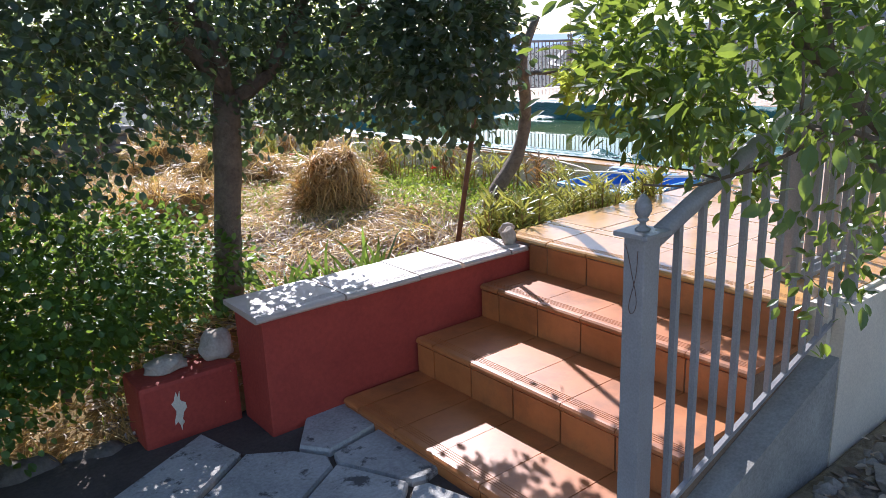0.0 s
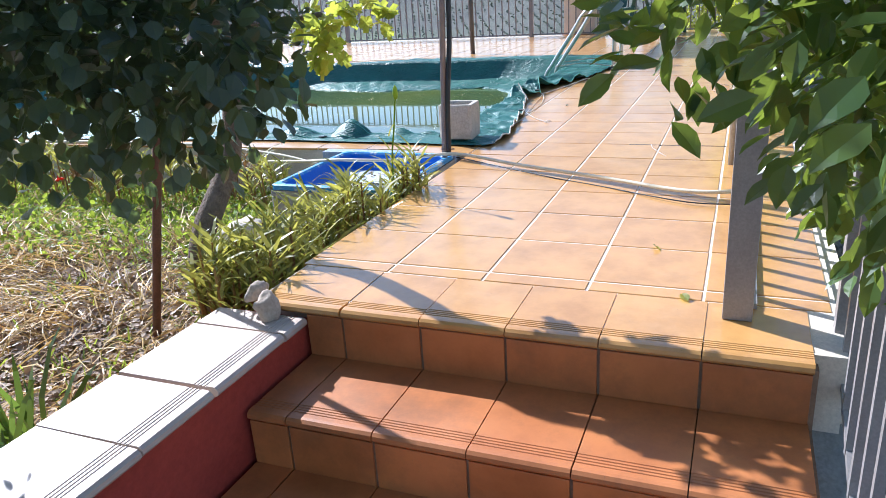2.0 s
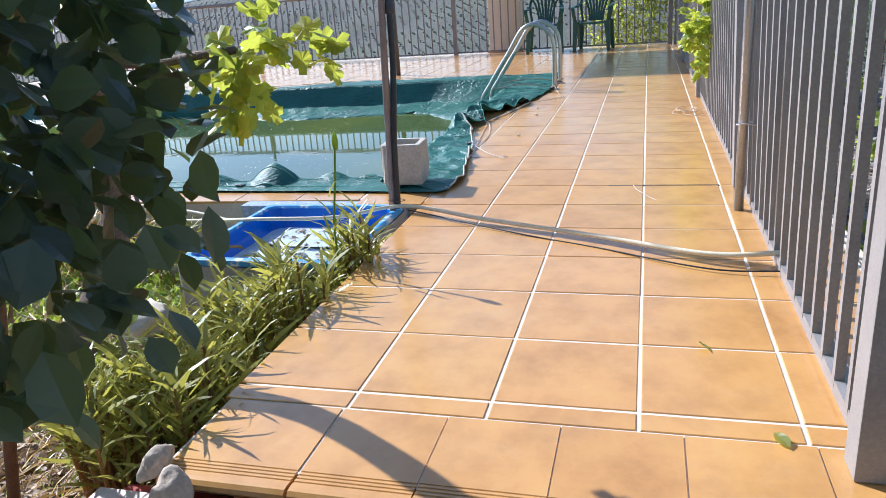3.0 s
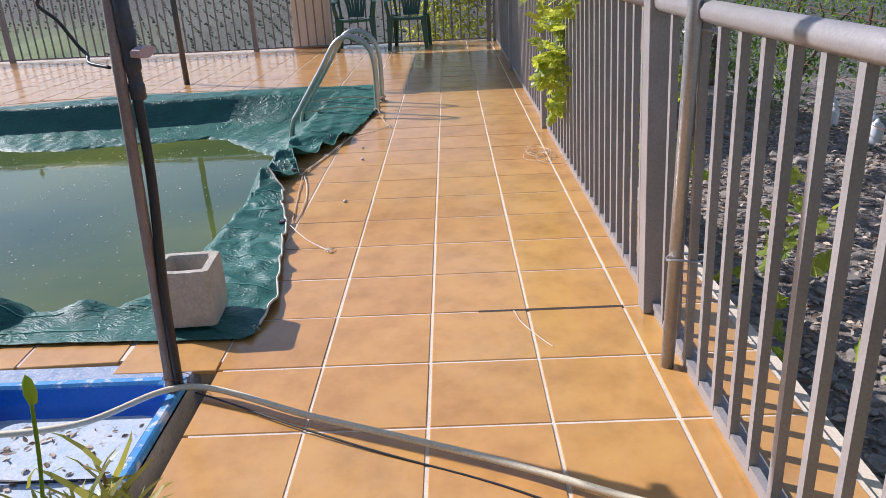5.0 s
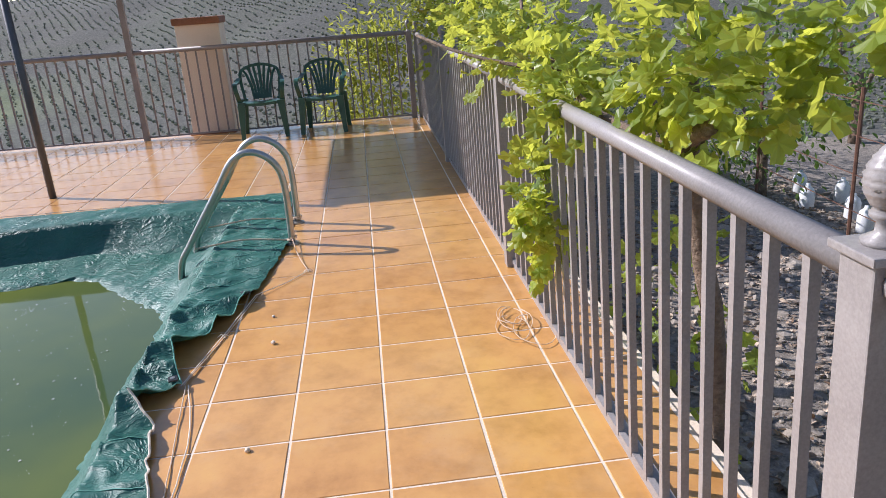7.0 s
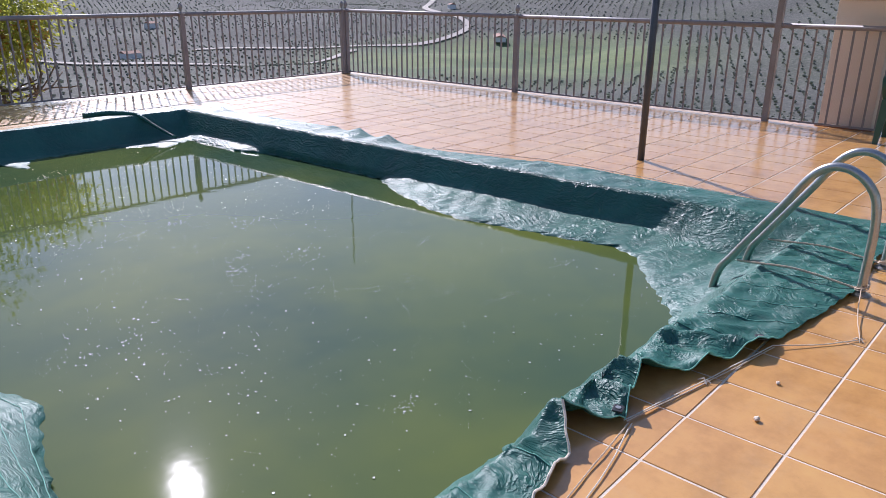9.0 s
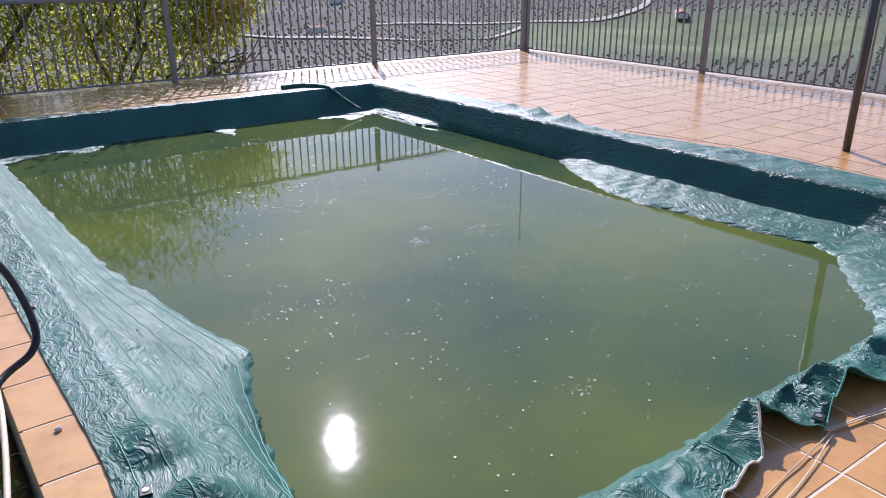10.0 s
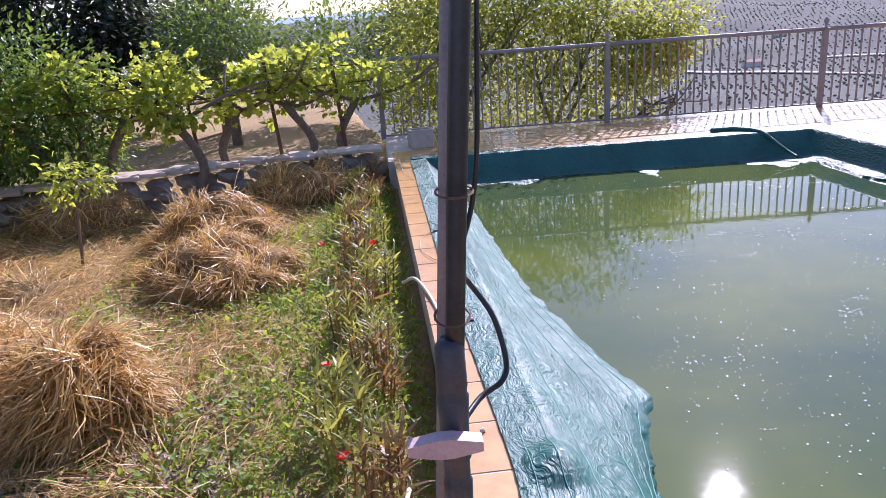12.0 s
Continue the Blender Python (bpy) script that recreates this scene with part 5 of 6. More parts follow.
for k, (x, y, s) in enumerate(((2.45, 0.47, 0.012), (1.62, 0.47, 0.011), (2.75, 0.5, 0.009), (0.13, 2.25, 0.012))):
    stone("pebble", (x, y, s * 0.6), (s, s * 0.8, s * 0.7), k, M_STUCCO, "tiny pale snail-like pebble on the tiles", "pebble")
for k, (x, y) in enumerate(((-1.75, -0.62), (-1.35, -0.5))):
    v, f = leaf_mesh([(x, y, 0.006)], [(1, 0.4, 0.02)], 0.06, OVAL, 1.0)
    tagged(cloud("fallen_leaf", v, f, M_AUTUMN), "small yellow leaf fallen on the tiles", "leaf")

# floating specks and scum on the water
n = 1300
px = np.concatenate([RNG.uniform(0.8, 4.1, n), RNG.normal(1.6, 0.35, 260), RNG.normal(2.4, 0.5, 200)])
py = np.concatenate([1.4 + 5.9 * RNG.random(n) ** 1.3, RNG.normal(3.0, 0.7, 260), RNG.normal(4.6, 0.5, 200)])
rafts = np.stack([RNG.uniform(1.2, 3.9, 46), RNG.uniform(1.6, 7.2, 46)], -1)
on = RNG.integers(0, 46, 1500)
px = np.concatenate([px, rafts[on, 0] + RNG.normal(0, 0.055, 1500) * (1 + (on % 3))])
py = np.concatenate([py, rafts[on, 1] + RNG.normal(0, 0.03, 1500) * (1 + (on % 3))])
rr = np.minimum(RNG.exponential(0.0015, len(px)) + 0.0009, 0.006)
ang = RNG.uniform(0, 6.28, (len(px), 5)) * 0.15 + np.arange(5) * 1.2566
pts = np.stack([px[:, None] + rr[:, None] * np.cos(ang) * RNG.uniform(0.5, 1.6, ang.shape), py[:, None] + rr[:, None] * np.sin(ang) * RNG.uniform(0.5, 1.6, ang.shape), np.full(ang.shape, WATER_Z + 0.003)], -1)
okw = (px > 1.05) & (px < 4.0) & (py > 1.4) & (py < 7.3)
pts = pts[okw]
tagged(cloud("water_specks", pts.reshape(-1, 3).tolist(), [tuple(5 * i + q for q in range(5)) for i in range(len(pts))], surface("pond_scum", (0.50, 0.50, 0.45), (0.70, 0.70, 0.66), 0.5, 8, 120, 0.0005)), "pale specks and petals floating on the pool", "debris", kind="stuff")


# ---- garden ground cover ----
def scatter(n, x0, x1, y0, y1, keep=None):
    x, y = RNG.uniform(x0, x1, n), RNG.uniform(y0, y1, n)
    if keep is not None:
        ok = keep(x, y)
        x, y = x[ok], y[ok]
    return np.stack([x, y, land(x, y)], -1)


def outside(x, y):
    """Garden soil only: not the walls, walk, tub or pool."""
    ok = ~((x > -3.55) & (y < 0.82)) & ~((x > -0.85) & (y < 1.48)) & ~(x > -0.02 + slant(y) + 0.05)
    return ok


p = scatter(90000, -7.5, 0.1, 0.8, 8.9, lambda x, y: outside(x, y) & (RNG.random(len(x)) < np.clip(0.62 - 0.62 * sstep(-1.35, -0.7, x) + 0.8 * waves(x, y, 0.9) * sstep(-0.6, -1.3, x), 0.04, 1)))
lay = 5.0 * waves(p[:, 0], p[:, 1], 0.8) + RNG.normal(0, 0.8, len(p))
d = np.stack([np.cos(lay), np.sin(lay), RNG.uniform(0.0, 0.55, len(p))], -1)
v, f = leaf_mesh(p + [0, 0, 0.008], d, RNG.uniform(0.06, 0.24, len(p)), STALK, 1.8)
tagged(cloud("mown_straw", v, f, M_STRAW), "cut dry grass strewn over the garden", "straw", kind="stuff")
p = scatter(105000, -7.0, 0.1, 0.8, 9.3, lambda x, y: outside(x, y) & (RNG.random(len(x)) < np.clip(0.10 + 0.14 * sstep(4.0, 2.5, y) + 0.9 * sstep(-1.5, -0.75, x) + 0.28 * waves(x, y, 0.6), 0.02, 1)))
d = np.stack([RNG.normal(0, 0.5, len(p)), RNG.normal(0, 0.5, len(p)), RNG.uniform(0.3, 1.0, len(p))], -1)
v, f = leaf_mesh(p, d, RNG.uniform(0.025, 0.08, len(p)), BLADE, 1.3)
tagged(cloud("weeds", v, f, M_GRASS), "short green weeds and grass in the garden", "grass", kind="stuff")
p = scatter(22000, -2.4, 0.0, 1.5, 8.6, lambda x, y: outside(x, y) & (RNG.random(len(x)) < np.clip(0.1 + 0.7 * sstep(-1.7, -0.9, x) + 0.7 * waves(x, y, 1.4), 0.0, 1)))
d = np.stack([RNG.normal(0, 0.8, len(p)), RNG.normal(0, 0.8, len(p)), RNG.uniform(0.2, 0.9, len(p))], -1)
v, f = leaf_mesh(p + np.array([0, 0, 1]) * RNG.uniform(0.0, 0.07, (len(p), 1)), d, RNG.uniform(0.02, 0.05, len(p)), OVAL, 1.2)
tagged(cloud("weeds", v, f, M_GRASS), "small-leaved green weeds beside the border plants", "weeds", kind="stuff")
p = scatter(22000, -4.0, -0.9, 0.8, 3.2, outside)
d = np.stack([RNG.normal(0, 1, len(p)), RNG.normal(0, 1, len(p)), RNG.uniform(-0.1, 0.3, len(p))], -1)
v, f = leaf_mesh(p + [0, 0, 0.012], d, RNG.uniform(0.025, 0.05, len(p)), OVAL, 1.1)
tagged(cloud("leaf_litter", v, f, M_DEAD), "brown dead leaves under the tree", "leaf litter", kind="stuff")
p = scatter(9000, -3.4, 6.5, -4.2, -1.08)
d = np.stack([RNG.normal(0, 1, len(p)), RNG.normal(0, 1, len(p)), RNG.uniform(-0.1, 0.3, len(p))], -1)
v, f = leaf_mesh(p + [0, 0, 0.012], d, RNG.uniform(0.03, 0.07, len(p)), OVAL, 1.0)
tagged(cloud("leaf_litter", v, f, M_DEAD), "curled dry leaves covering the yard soil", "leaf litter", kind="stuff")


# rough clods and stones on the yard soil
n = 6500
cx, cy = RNG.uniform(-3.2, 7.0, n), -1.12 - 3.4 * RNG.random(n) ** 1.4
cs = RNG.exponential(0.012, n) + 0.007
cv = np.stack([cx, cy, land(cx, cy) + cs * 0.2], -1)[:, None] + iv[None] * (cs[:, None, None] * RNG.uniform(0.6, 1.3, (n, len(iv), 1))) * np.array([1.2, 1.0, 0.7])
tagged(cloud("soil_clods", cv.reshape(-1, 3).tolist(), [tuple(i * len(iv) + q for q in f) for i in range(n) for f in jf], M_CLOD), "pale dry clods and stones on the yard soil", "soil", kind="stuff")


def hay_heap(x, y, rx, ry, h, turn, n, label):
    """A heap of mown dry grass: a rough mound with stalks combed down over it."""
    z = float(land(np.array(x), np.array(y)))
    t = thing("hay_heap", (x, y, z), label, "hay heap", "hay heaps", turn=turn)
    b = bmesh.new()
    bmesh.ops.create_icosphere(b, subdivisions=4, radius=1)
    for q in b.verts:
        m = q.co.normalized()
        k = 1 + 0.5 * noise.noise(m * 2 + Vector((x, y, 0))) + 0.2 * noise.noise(m * 7 + Vector((x, y, 0)))
        q.co = Vector((m.x * rx * k, m.y * ry * k, max(m.z, -0.1) * h * k))
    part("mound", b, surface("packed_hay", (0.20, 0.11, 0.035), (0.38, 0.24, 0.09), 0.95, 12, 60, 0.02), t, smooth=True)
    u = RNG.normal(0, 1, (n, 3))
    u[:, 2] = np.abs(u[:, 2])
    u /= np.linalg.norm(u, axis=1, keepdims=True)
    q = u * np.array([rx, ry, h]) * (1 + 0.5 * np.array([noise.noise(Vector(w) * 2 + Vector((x, y, 0))) for w in u.tolist()]))[:, None] * RNG.uniform(0.85, 1.12, (n, 1))
    lock = np.array([noise.noise_vector(Vector(w) * 2.6 + Vector((x, y, 5))) for w in u.tolist()])
    dd = np.stack([0.7 * u[:, 0], 0.7 * u[:, 1], -0.55 - 0.3 * u[:, 2]], -1) + lock * 3.4 + RNG.normal(0, 0.6, (n, 3))
    v, f = leaf_mesh(q, dd, RNG.uniform(0.10, 0.28, n), STALK, 2.3)
    v = [(a, b2, max(c, 0.004)) for a, b2, c in v]
    cloud("straw", v, f, M_STRAW, t, "loose golden stalks", kind="stuff")


hay_heap(-1.70, 3.0, 0.25, 0.23, 0.40, 10, 6500, "tall heap of mown golden hay over a darker mound")
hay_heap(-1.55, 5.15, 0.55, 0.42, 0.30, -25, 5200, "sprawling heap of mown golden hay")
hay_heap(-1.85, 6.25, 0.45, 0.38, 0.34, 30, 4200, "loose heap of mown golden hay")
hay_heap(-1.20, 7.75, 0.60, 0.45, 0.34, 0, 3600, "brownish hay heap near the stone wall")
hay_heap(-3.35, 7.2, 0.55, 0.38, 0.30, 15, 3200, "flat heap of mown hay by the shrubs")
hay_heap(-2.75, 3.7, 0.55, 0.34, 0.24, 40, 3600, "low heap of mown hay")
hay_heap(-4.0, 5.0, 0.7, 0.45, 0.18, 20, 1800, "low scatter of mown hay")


def strap_clump(x, y, r, n, height, material, label, group="strap-leaved plants"):
    """A tuft of stems, each with a rosette of strap leaves."""
    z = float(land(np.array(x), np.array(y)))
    t = thing("strap_plant", (x, y, z), label, "plant", group)
    ps, ds, stems = [], [], bmesh.new()
    for _ in range(n):
        a, q = RNG.uniform(0, 6.28), r * math.sqrt(RNG.random())
        base = np.array([q * math.cos(a), q * math.sin(a), RNG.uniform(0.02, height)])
        tube([(base[0] * 0.8, base[1] * 0.8, -0.03), (base[0], base[1], base[2] + 0.12)], [0.006, 0.004], 5, stems)
        for k in range(12):
            b2 = 2.4 * k + RNG.uniform(0, 0.5)
            up = RNG.uniform(0.25, 1.2)
            ps.append(base + np.array([0, 0, 0.012 * k]))
            ds.append((math.cos(b2), math.sin(b2), up))
    v, f = leaf_mesh(ps, ds, RNG.uniform(0.06, 0.15, len(ps)), BLADE, 1.25)
    part("stem", stems, M_STRAPRED, t, "brownish woody stems", kind="stuff")
    cloud("foliage", v, f, material, t)


for k in range(12):
    strap_clump(-1.92 + 0.1 * k, 0.86 + 0.09 * math.sin(k * 2.2), 0.14, 17, 0.24 + 0.06 * math.sin(k), M_STRAP, "spiky yellow-green succulent clump edging the tiled walk")
strap_clump(-0.74, 0.71, 0.11, 26, 0.30, M_STRAP, "tall spiky clump leaning over the tub")
for k in range(20):
    y = 1.75 + k * 0.33
    strap_clump(-0.30 + slant(y) + 0.10 * math.sin(k * 1.7), y, 0.15, 11, 0.20, M_STRAPRED if k % 3 == 1 else M_STRAP, "bronze-tinged strap-leaved plant along the pool wall" if k % 3 == 1 else "green strap-leaved plant along the pool wall")
stalk = thing("flower_stalk", (-0.86, 0.72, -0.25), "tall green flower stalk with a closed pale bud", "plant")
part("stem", tube(wobble(curve_pts([(0, 0, 0), (0.015, 0.0, 0.25), (0.03, -0.01, 0.5), (0.05, -0.03, 0.68)], 6), 0.008, 7), 0.004, 6), M_GRASS, stalk, smooth=True)
part("bud", lathe([(0.0, 0.0), (0.008, 0.004), (0.012, 0.025), (0.009, 0.05), (0.0, 0.065)], 10, (0.05, -0.03, 0.675)), M_GRASS, stalk, "pale green closed bud", smooth=True)
v, f = leaf_mesh([(0.01, 0, 0.1 + 0.06 * q) for q in range(8)], [(math.cos(q * 2.4), math.sin(q * 2.4), 1.1) for q in range(8)], 0.09, BLADE, 1.0)
cloud("foliage", v, f, M_STRAP, stalk)
# spiky iris-like plants behind the red wall
for k, (x, y) in enumerate(((-2.95, 0.95), (-3.15, 1.02), (-2.6, 1.0), (-2.78, 0.92))):
    z = float(land(np.array(x), np.array(y)))
    t = thing("iris_plant", (x, y, z), "dark spiky iris tuft behind the red wall", "plant", "iris tufts")
    m = 26
    dd = np.stack([RNG.normal(0, 0.7, m), RNG.normal(0, 0.7, m), RNG.uniform(0.4, 1.2, m)], -1)
    v, f = leaf_mesh(RNG.normal(0, 0.03, (m, 3)) * [1, 1, 0], dd, RNG.uniform(0.2, 0.38, m), BLADE, 0.9)
    cloud("foliage", v, f, M_BUSH, t)
for k, (x, y, h) in enumerate(((-0.55, 3.14, 0.17), (-0.39, 5.2, 0.19), (-0.80, 5.4, 0.15), (-0.41, 2.3, 0.17), (-0.9, 7.4, 0.2))):
    z = float(land(np.array(x), np.array(y)))
    t = thing("poppy", (x, y, z), "single red poppy flower among the weeds", "flower", "poppies")
    part("stem", tube(wobble([(0, 0, 0), (0.01, 0, h * 0.5), (0.0, 0.01, h)], 0.01, 9, k), 0.002, 4), M_GRASS, t)
    for q in range(5):
        a = q * 1.257
        v, f = leaf_mesh([(0, 0.01, h)], [(math.cos(a), math.sin(a), 0.5)], 0.036, ROUND, 1.5)
        cloud("petal", v, f, M_POPPY, t)


# ---- trees and shrubs ----
def tree(name, label, category, trunk, limbs, ells, count, size, shape, leaf, bark, wide=1.0, droop=0.3, group="", spread=1.0, path_clear=True, view_trim=None):
    """trunk: rows of (x, y, z, radius); limbs: (start, heading, length, radius, depth); ells: (centre, radii, leaves)."""
    x0, y0, z0 = trunk[0][:3]
    t = thing(name, (x0, y0, z0), label, category, group)
    o = Vector((x0, y0, z0))
    cp = curve_pts([Vector(q[:3]) - o for q in trunk], 5)
    rad = np.interp(np.linspace(0, len(trunk) - 1, len(cp)), range(len(trunk)), [q[3] for q in trunk])
    b, tips = bmesh.new(), []
    tube(wobble(cp, 0.012, 6, x0), [float(r) * (1 + 0.12 * noise.noise(Vector((i * 0.7, x0, 0)))) for i, r in enumerate(rad)], 10, b)
    part("trunk", b, bark, t, smooth=True)
    b = bmesh.new()
    for k, (s, h, l, r, dep) in enumerate(limbs):
        branching(b, Vector(s) - o, h, l, r, dep, tips, seed=k + int(abs(x0) * 10))
    if limbs:
        part("branch", b, bark, t, smooth=True)
    else:
        b.free()
    p, d = clumps([e[0] for e in ells], [e[1] for e in ells], [int(e[2] * count) for e in ells], spread, droop)
    if path_clear:
        ok = clear_of_path(p)
        p, d = p[ok], d[ok]
    if view_trim is not None:
        ok = view_trim(p)
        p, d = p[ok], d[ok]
    v, f = leaf_mesh(p - np.array(o), d, RNG.uniform(size[0], size[1], len(p)), shape, wide)
    cloud("crown", v, f, leaf, t)
    return t


# crown is cut along a line fitted to the camera's left view edge
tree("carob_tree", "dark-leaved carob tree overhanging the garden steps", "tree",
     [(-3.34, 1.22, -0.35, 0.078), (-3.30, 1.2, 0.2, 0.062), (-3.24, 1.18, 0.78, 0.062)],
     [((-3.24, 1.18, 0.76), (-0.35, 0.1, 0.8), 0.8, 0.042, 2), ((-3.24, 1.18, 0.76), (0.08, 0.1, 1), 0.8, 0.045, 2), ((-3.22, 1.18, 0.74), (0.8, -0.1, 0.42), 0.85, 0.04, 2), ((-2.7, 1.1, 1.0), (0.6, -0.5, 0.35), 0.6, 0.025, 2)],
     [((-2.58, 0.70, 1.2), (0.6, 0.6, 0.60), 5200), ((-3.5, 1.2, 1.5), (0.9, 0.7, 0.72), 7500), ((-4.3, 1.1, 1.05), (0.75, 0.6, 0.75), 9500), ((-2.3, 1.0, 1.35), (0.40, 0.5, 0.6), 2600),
      # clump at (-3.03, 1.41, 0.81) is added to shade the wall cap
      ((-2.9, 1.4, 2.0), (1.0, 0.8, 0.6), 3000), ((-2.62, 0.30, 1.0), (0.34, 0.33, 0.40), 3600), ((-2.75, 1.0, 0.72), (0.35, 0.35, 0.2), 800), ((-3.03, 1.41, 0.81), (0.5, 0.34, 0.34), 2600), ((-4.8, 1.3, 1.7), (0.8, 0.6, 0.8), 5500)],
     0.78, (0.032, 0.05), ROUND, M_CAROB, M_BARK, 1.0, spread=0.7, view_trim=lambda p: p[:, 1] > 0.74 * p[:, 0] + 1.92)
vine_arm = tree("old_vine", "gnarled old grapevine with bright fresh leaves", "vine",
     [(-1.74, 1.05, -0.35, 0.058), (-1.77, 1.05, -0.1, 0.05), (-1.75, 1.06, 0.08, 0.044), (-1.57, 1.05, 0.26, 0.044), (-1.49, 1.05, 0.42, 0.038), (-1.46, 1.05, 0.6, 0.038), (-1.54, 1.0, 0.84, 0.033), (-1.42, 1.0, 1.1, 0.022)],
     [((-1.52, 1.0, 0.78), (-0.1, -1.0, 0.02), 0.55, 0.014, 0)],
     [((-1.64, 0.42, 0.76), (0.12, 0.10, 0.11), 60), ((-1.60, 0.56, 0.80), (0.11, 0.08, 0.06), 26)], 1.0, (0.045, 0.075), LOBED, M_VINE, M_VINEBARK, 1.0)
rod = part("iron_rod", tube([(-1.90, 1.24, -0.38), (-1.90, 0.93, 0.9)], 0.015, 8), M_RUST, smooth=True)
tagged(rod, "rusty iron stake stuck in the garden soil", "stake")
tree("small_leaved_bush", "low bright green bush at the foot of the carob", "bush",
     [(-4.1, 1.25, -0.5, 0.02), (-4.1, 1.25, 0.0, 0.014)], [((-4.1, 1.25, -0.2), (0.3, -0.4, 0.7), 0.4, 0.01, 1)],
     [((-4.15, 1.15, 0.02), (0.55, 0.35, 0.38), 6500), ((-3.55, 1.2, -0.02), (0.35, 0.25, 0.28), 1500), ((-4.7, 0.95, -0.15), (0.5, 0.35, 0.38), 5000)], 1.0, (0.026, 0.044), ROUND, M_BUSH, M_BARK)
tree("lemon_tree", "leafy citrus tree leaning over the stair railing", "tree",
     [(-2.25, -1.62, -0.68, 0.055), (-2.3, -1.5, 0.1, 0.05), (-2.45, -1.4, 0.62, 0.042)],
     [((-2.45, -1.4, 0.6), (-0.7, 0.5, 0.25), 0.5, 0.022, 2), ((-2.45, -1.4, 0.6), (0.2, 0.3, 0.9), 0.6, 0.024, 2), ((-2.4, -1.42, 0.5), (-0.5, -0.3, 0.7), 0.6, 0.02, 2), ((-2.4, -1.42, 0.4), (0.6, 0.35, 0.4), 0.55, 0.018, 2), ((-2.42, -1.4, 0.62), (-0.85, 0.28, 0.15), 0.36, 0.012, 2)],
     [((-2.82, -0.66, 0.86), (0.14, 0.10, 0.17), 190), ((-2.66, -0.84, 0.74), (0.20, 0.10, 0.17), 300), ((-2.5, -0.9, 0.55), (0.2, 0.08, 0.14), 120), ((-2.90, -0.86, 0.90), (0.22, 0.18, 0.26), 420), ((-2.95, -1.02, 0.98), (0.34, 0.28, 0.30), 700), ((-2.45, -1.2, 1.15), (0.55, 0.35, 0.5), 1300), ((-2.95, -1.5, 1.15), (0.5, 0.4, 0.6), 1100), ((-1.95, -1.15, 0.95), (0.45, 0.22, 0.5), 800), ((-2.3, -1.12, 0.28), (0.35, 0.12, 0.3), 130), ((-2.75, -1.1, 1.6), (0.6, 0.45, 0.4), 800), ((-1.3, -1.02, 0.8), (0.3, 0.10, 0.4), 170), ((-2.3, -0.95, 0.98), (0.2, 0.08, 0.28), 150)],
     1.2, (0.036, 0.058), OVAL, M_LEMON, M_BARK, 1.15, 0.15)
# grapevine over the railing
tree("railing_vine", "grapevine sprawling over the grey railing", "vine",
     [(1.45, -1.15, -0.7, 0.04), (1.4, -1.05, 0.3, 0.035), (1.35, -0.92, 0.92, 0.03), (1.1, -0.86, 1.06, 0.022)],
     [((1.35, -0.92, 0.95), (0.9, 0.05, 0.1), 1.1, 0.018, 1), ((1.3, -0.92, 0.98), (0.1, 0.1, 1), 0.5, 0.014, 1), ((2.1, -0.85, 1.0), (0.3, 0.02, -0.7), 0.4, 0.008, 0)],
     [((2.12, -0.68, 0.62), (0.18, 0.11, 0.30), 110), ((2.2, -0.78, 1.0), (0.45, 0.2, 0.22), 150), ((1.25, -0.9, 1.2), (0.42, 0.18, 0.2), 150), ((3.0, -0.9, 1.15), (0.9, 0.25, 0.25), 260), ((4.3, -0.9, 1.15), (0.9, 0.3, 0.35), 260), ((6.2, -0.95, 1.2), (1.3, 0.35, 0.5), 320), ((0.75, -0.95, 1.25), (0.2, 0.12, 0.16), 34), ((0.75, -1.3, -0.1), (0.3, 0.15, 0.4), 30), ((-0.9, -1.2, 0.40), (0.6, 0.14, 0.5), 150), ((0.2, -1.3, 0.05), (0.5, 0.16, 0.35), 14), ((1.9, -1.2, 0.1), (0.7, 0.16, 0.45), 70)],
     1.6, (0.05, 0.09), LOBED, M_VINE, M_VINEBARK, 1.0)
tree("corner_shrub", "bright leafy shrub behind the corner of the railing", "bush",
     [(8.9, -1.5, -0.9, 0.04), (8.9, -1.4, 0.6, 0.03)], [((8.9, -1.4, 0.5), (0.0, 0.3, 0.8), 0.6, 0.02, 1)],
     [((9.3, -0.1, 0.40), (0.35, 0.7, 0.65), 1500), ((8.7, -1.5, 0.9), (0.9, 0.45, 0.7), 1100), ((9.4, -0.6, 1.1), (0.5, 0.7, 0.5), 900)], 1.0, (0.07, 0.12), OVAL, M_AUTUMN, M_BARK, 0.9)
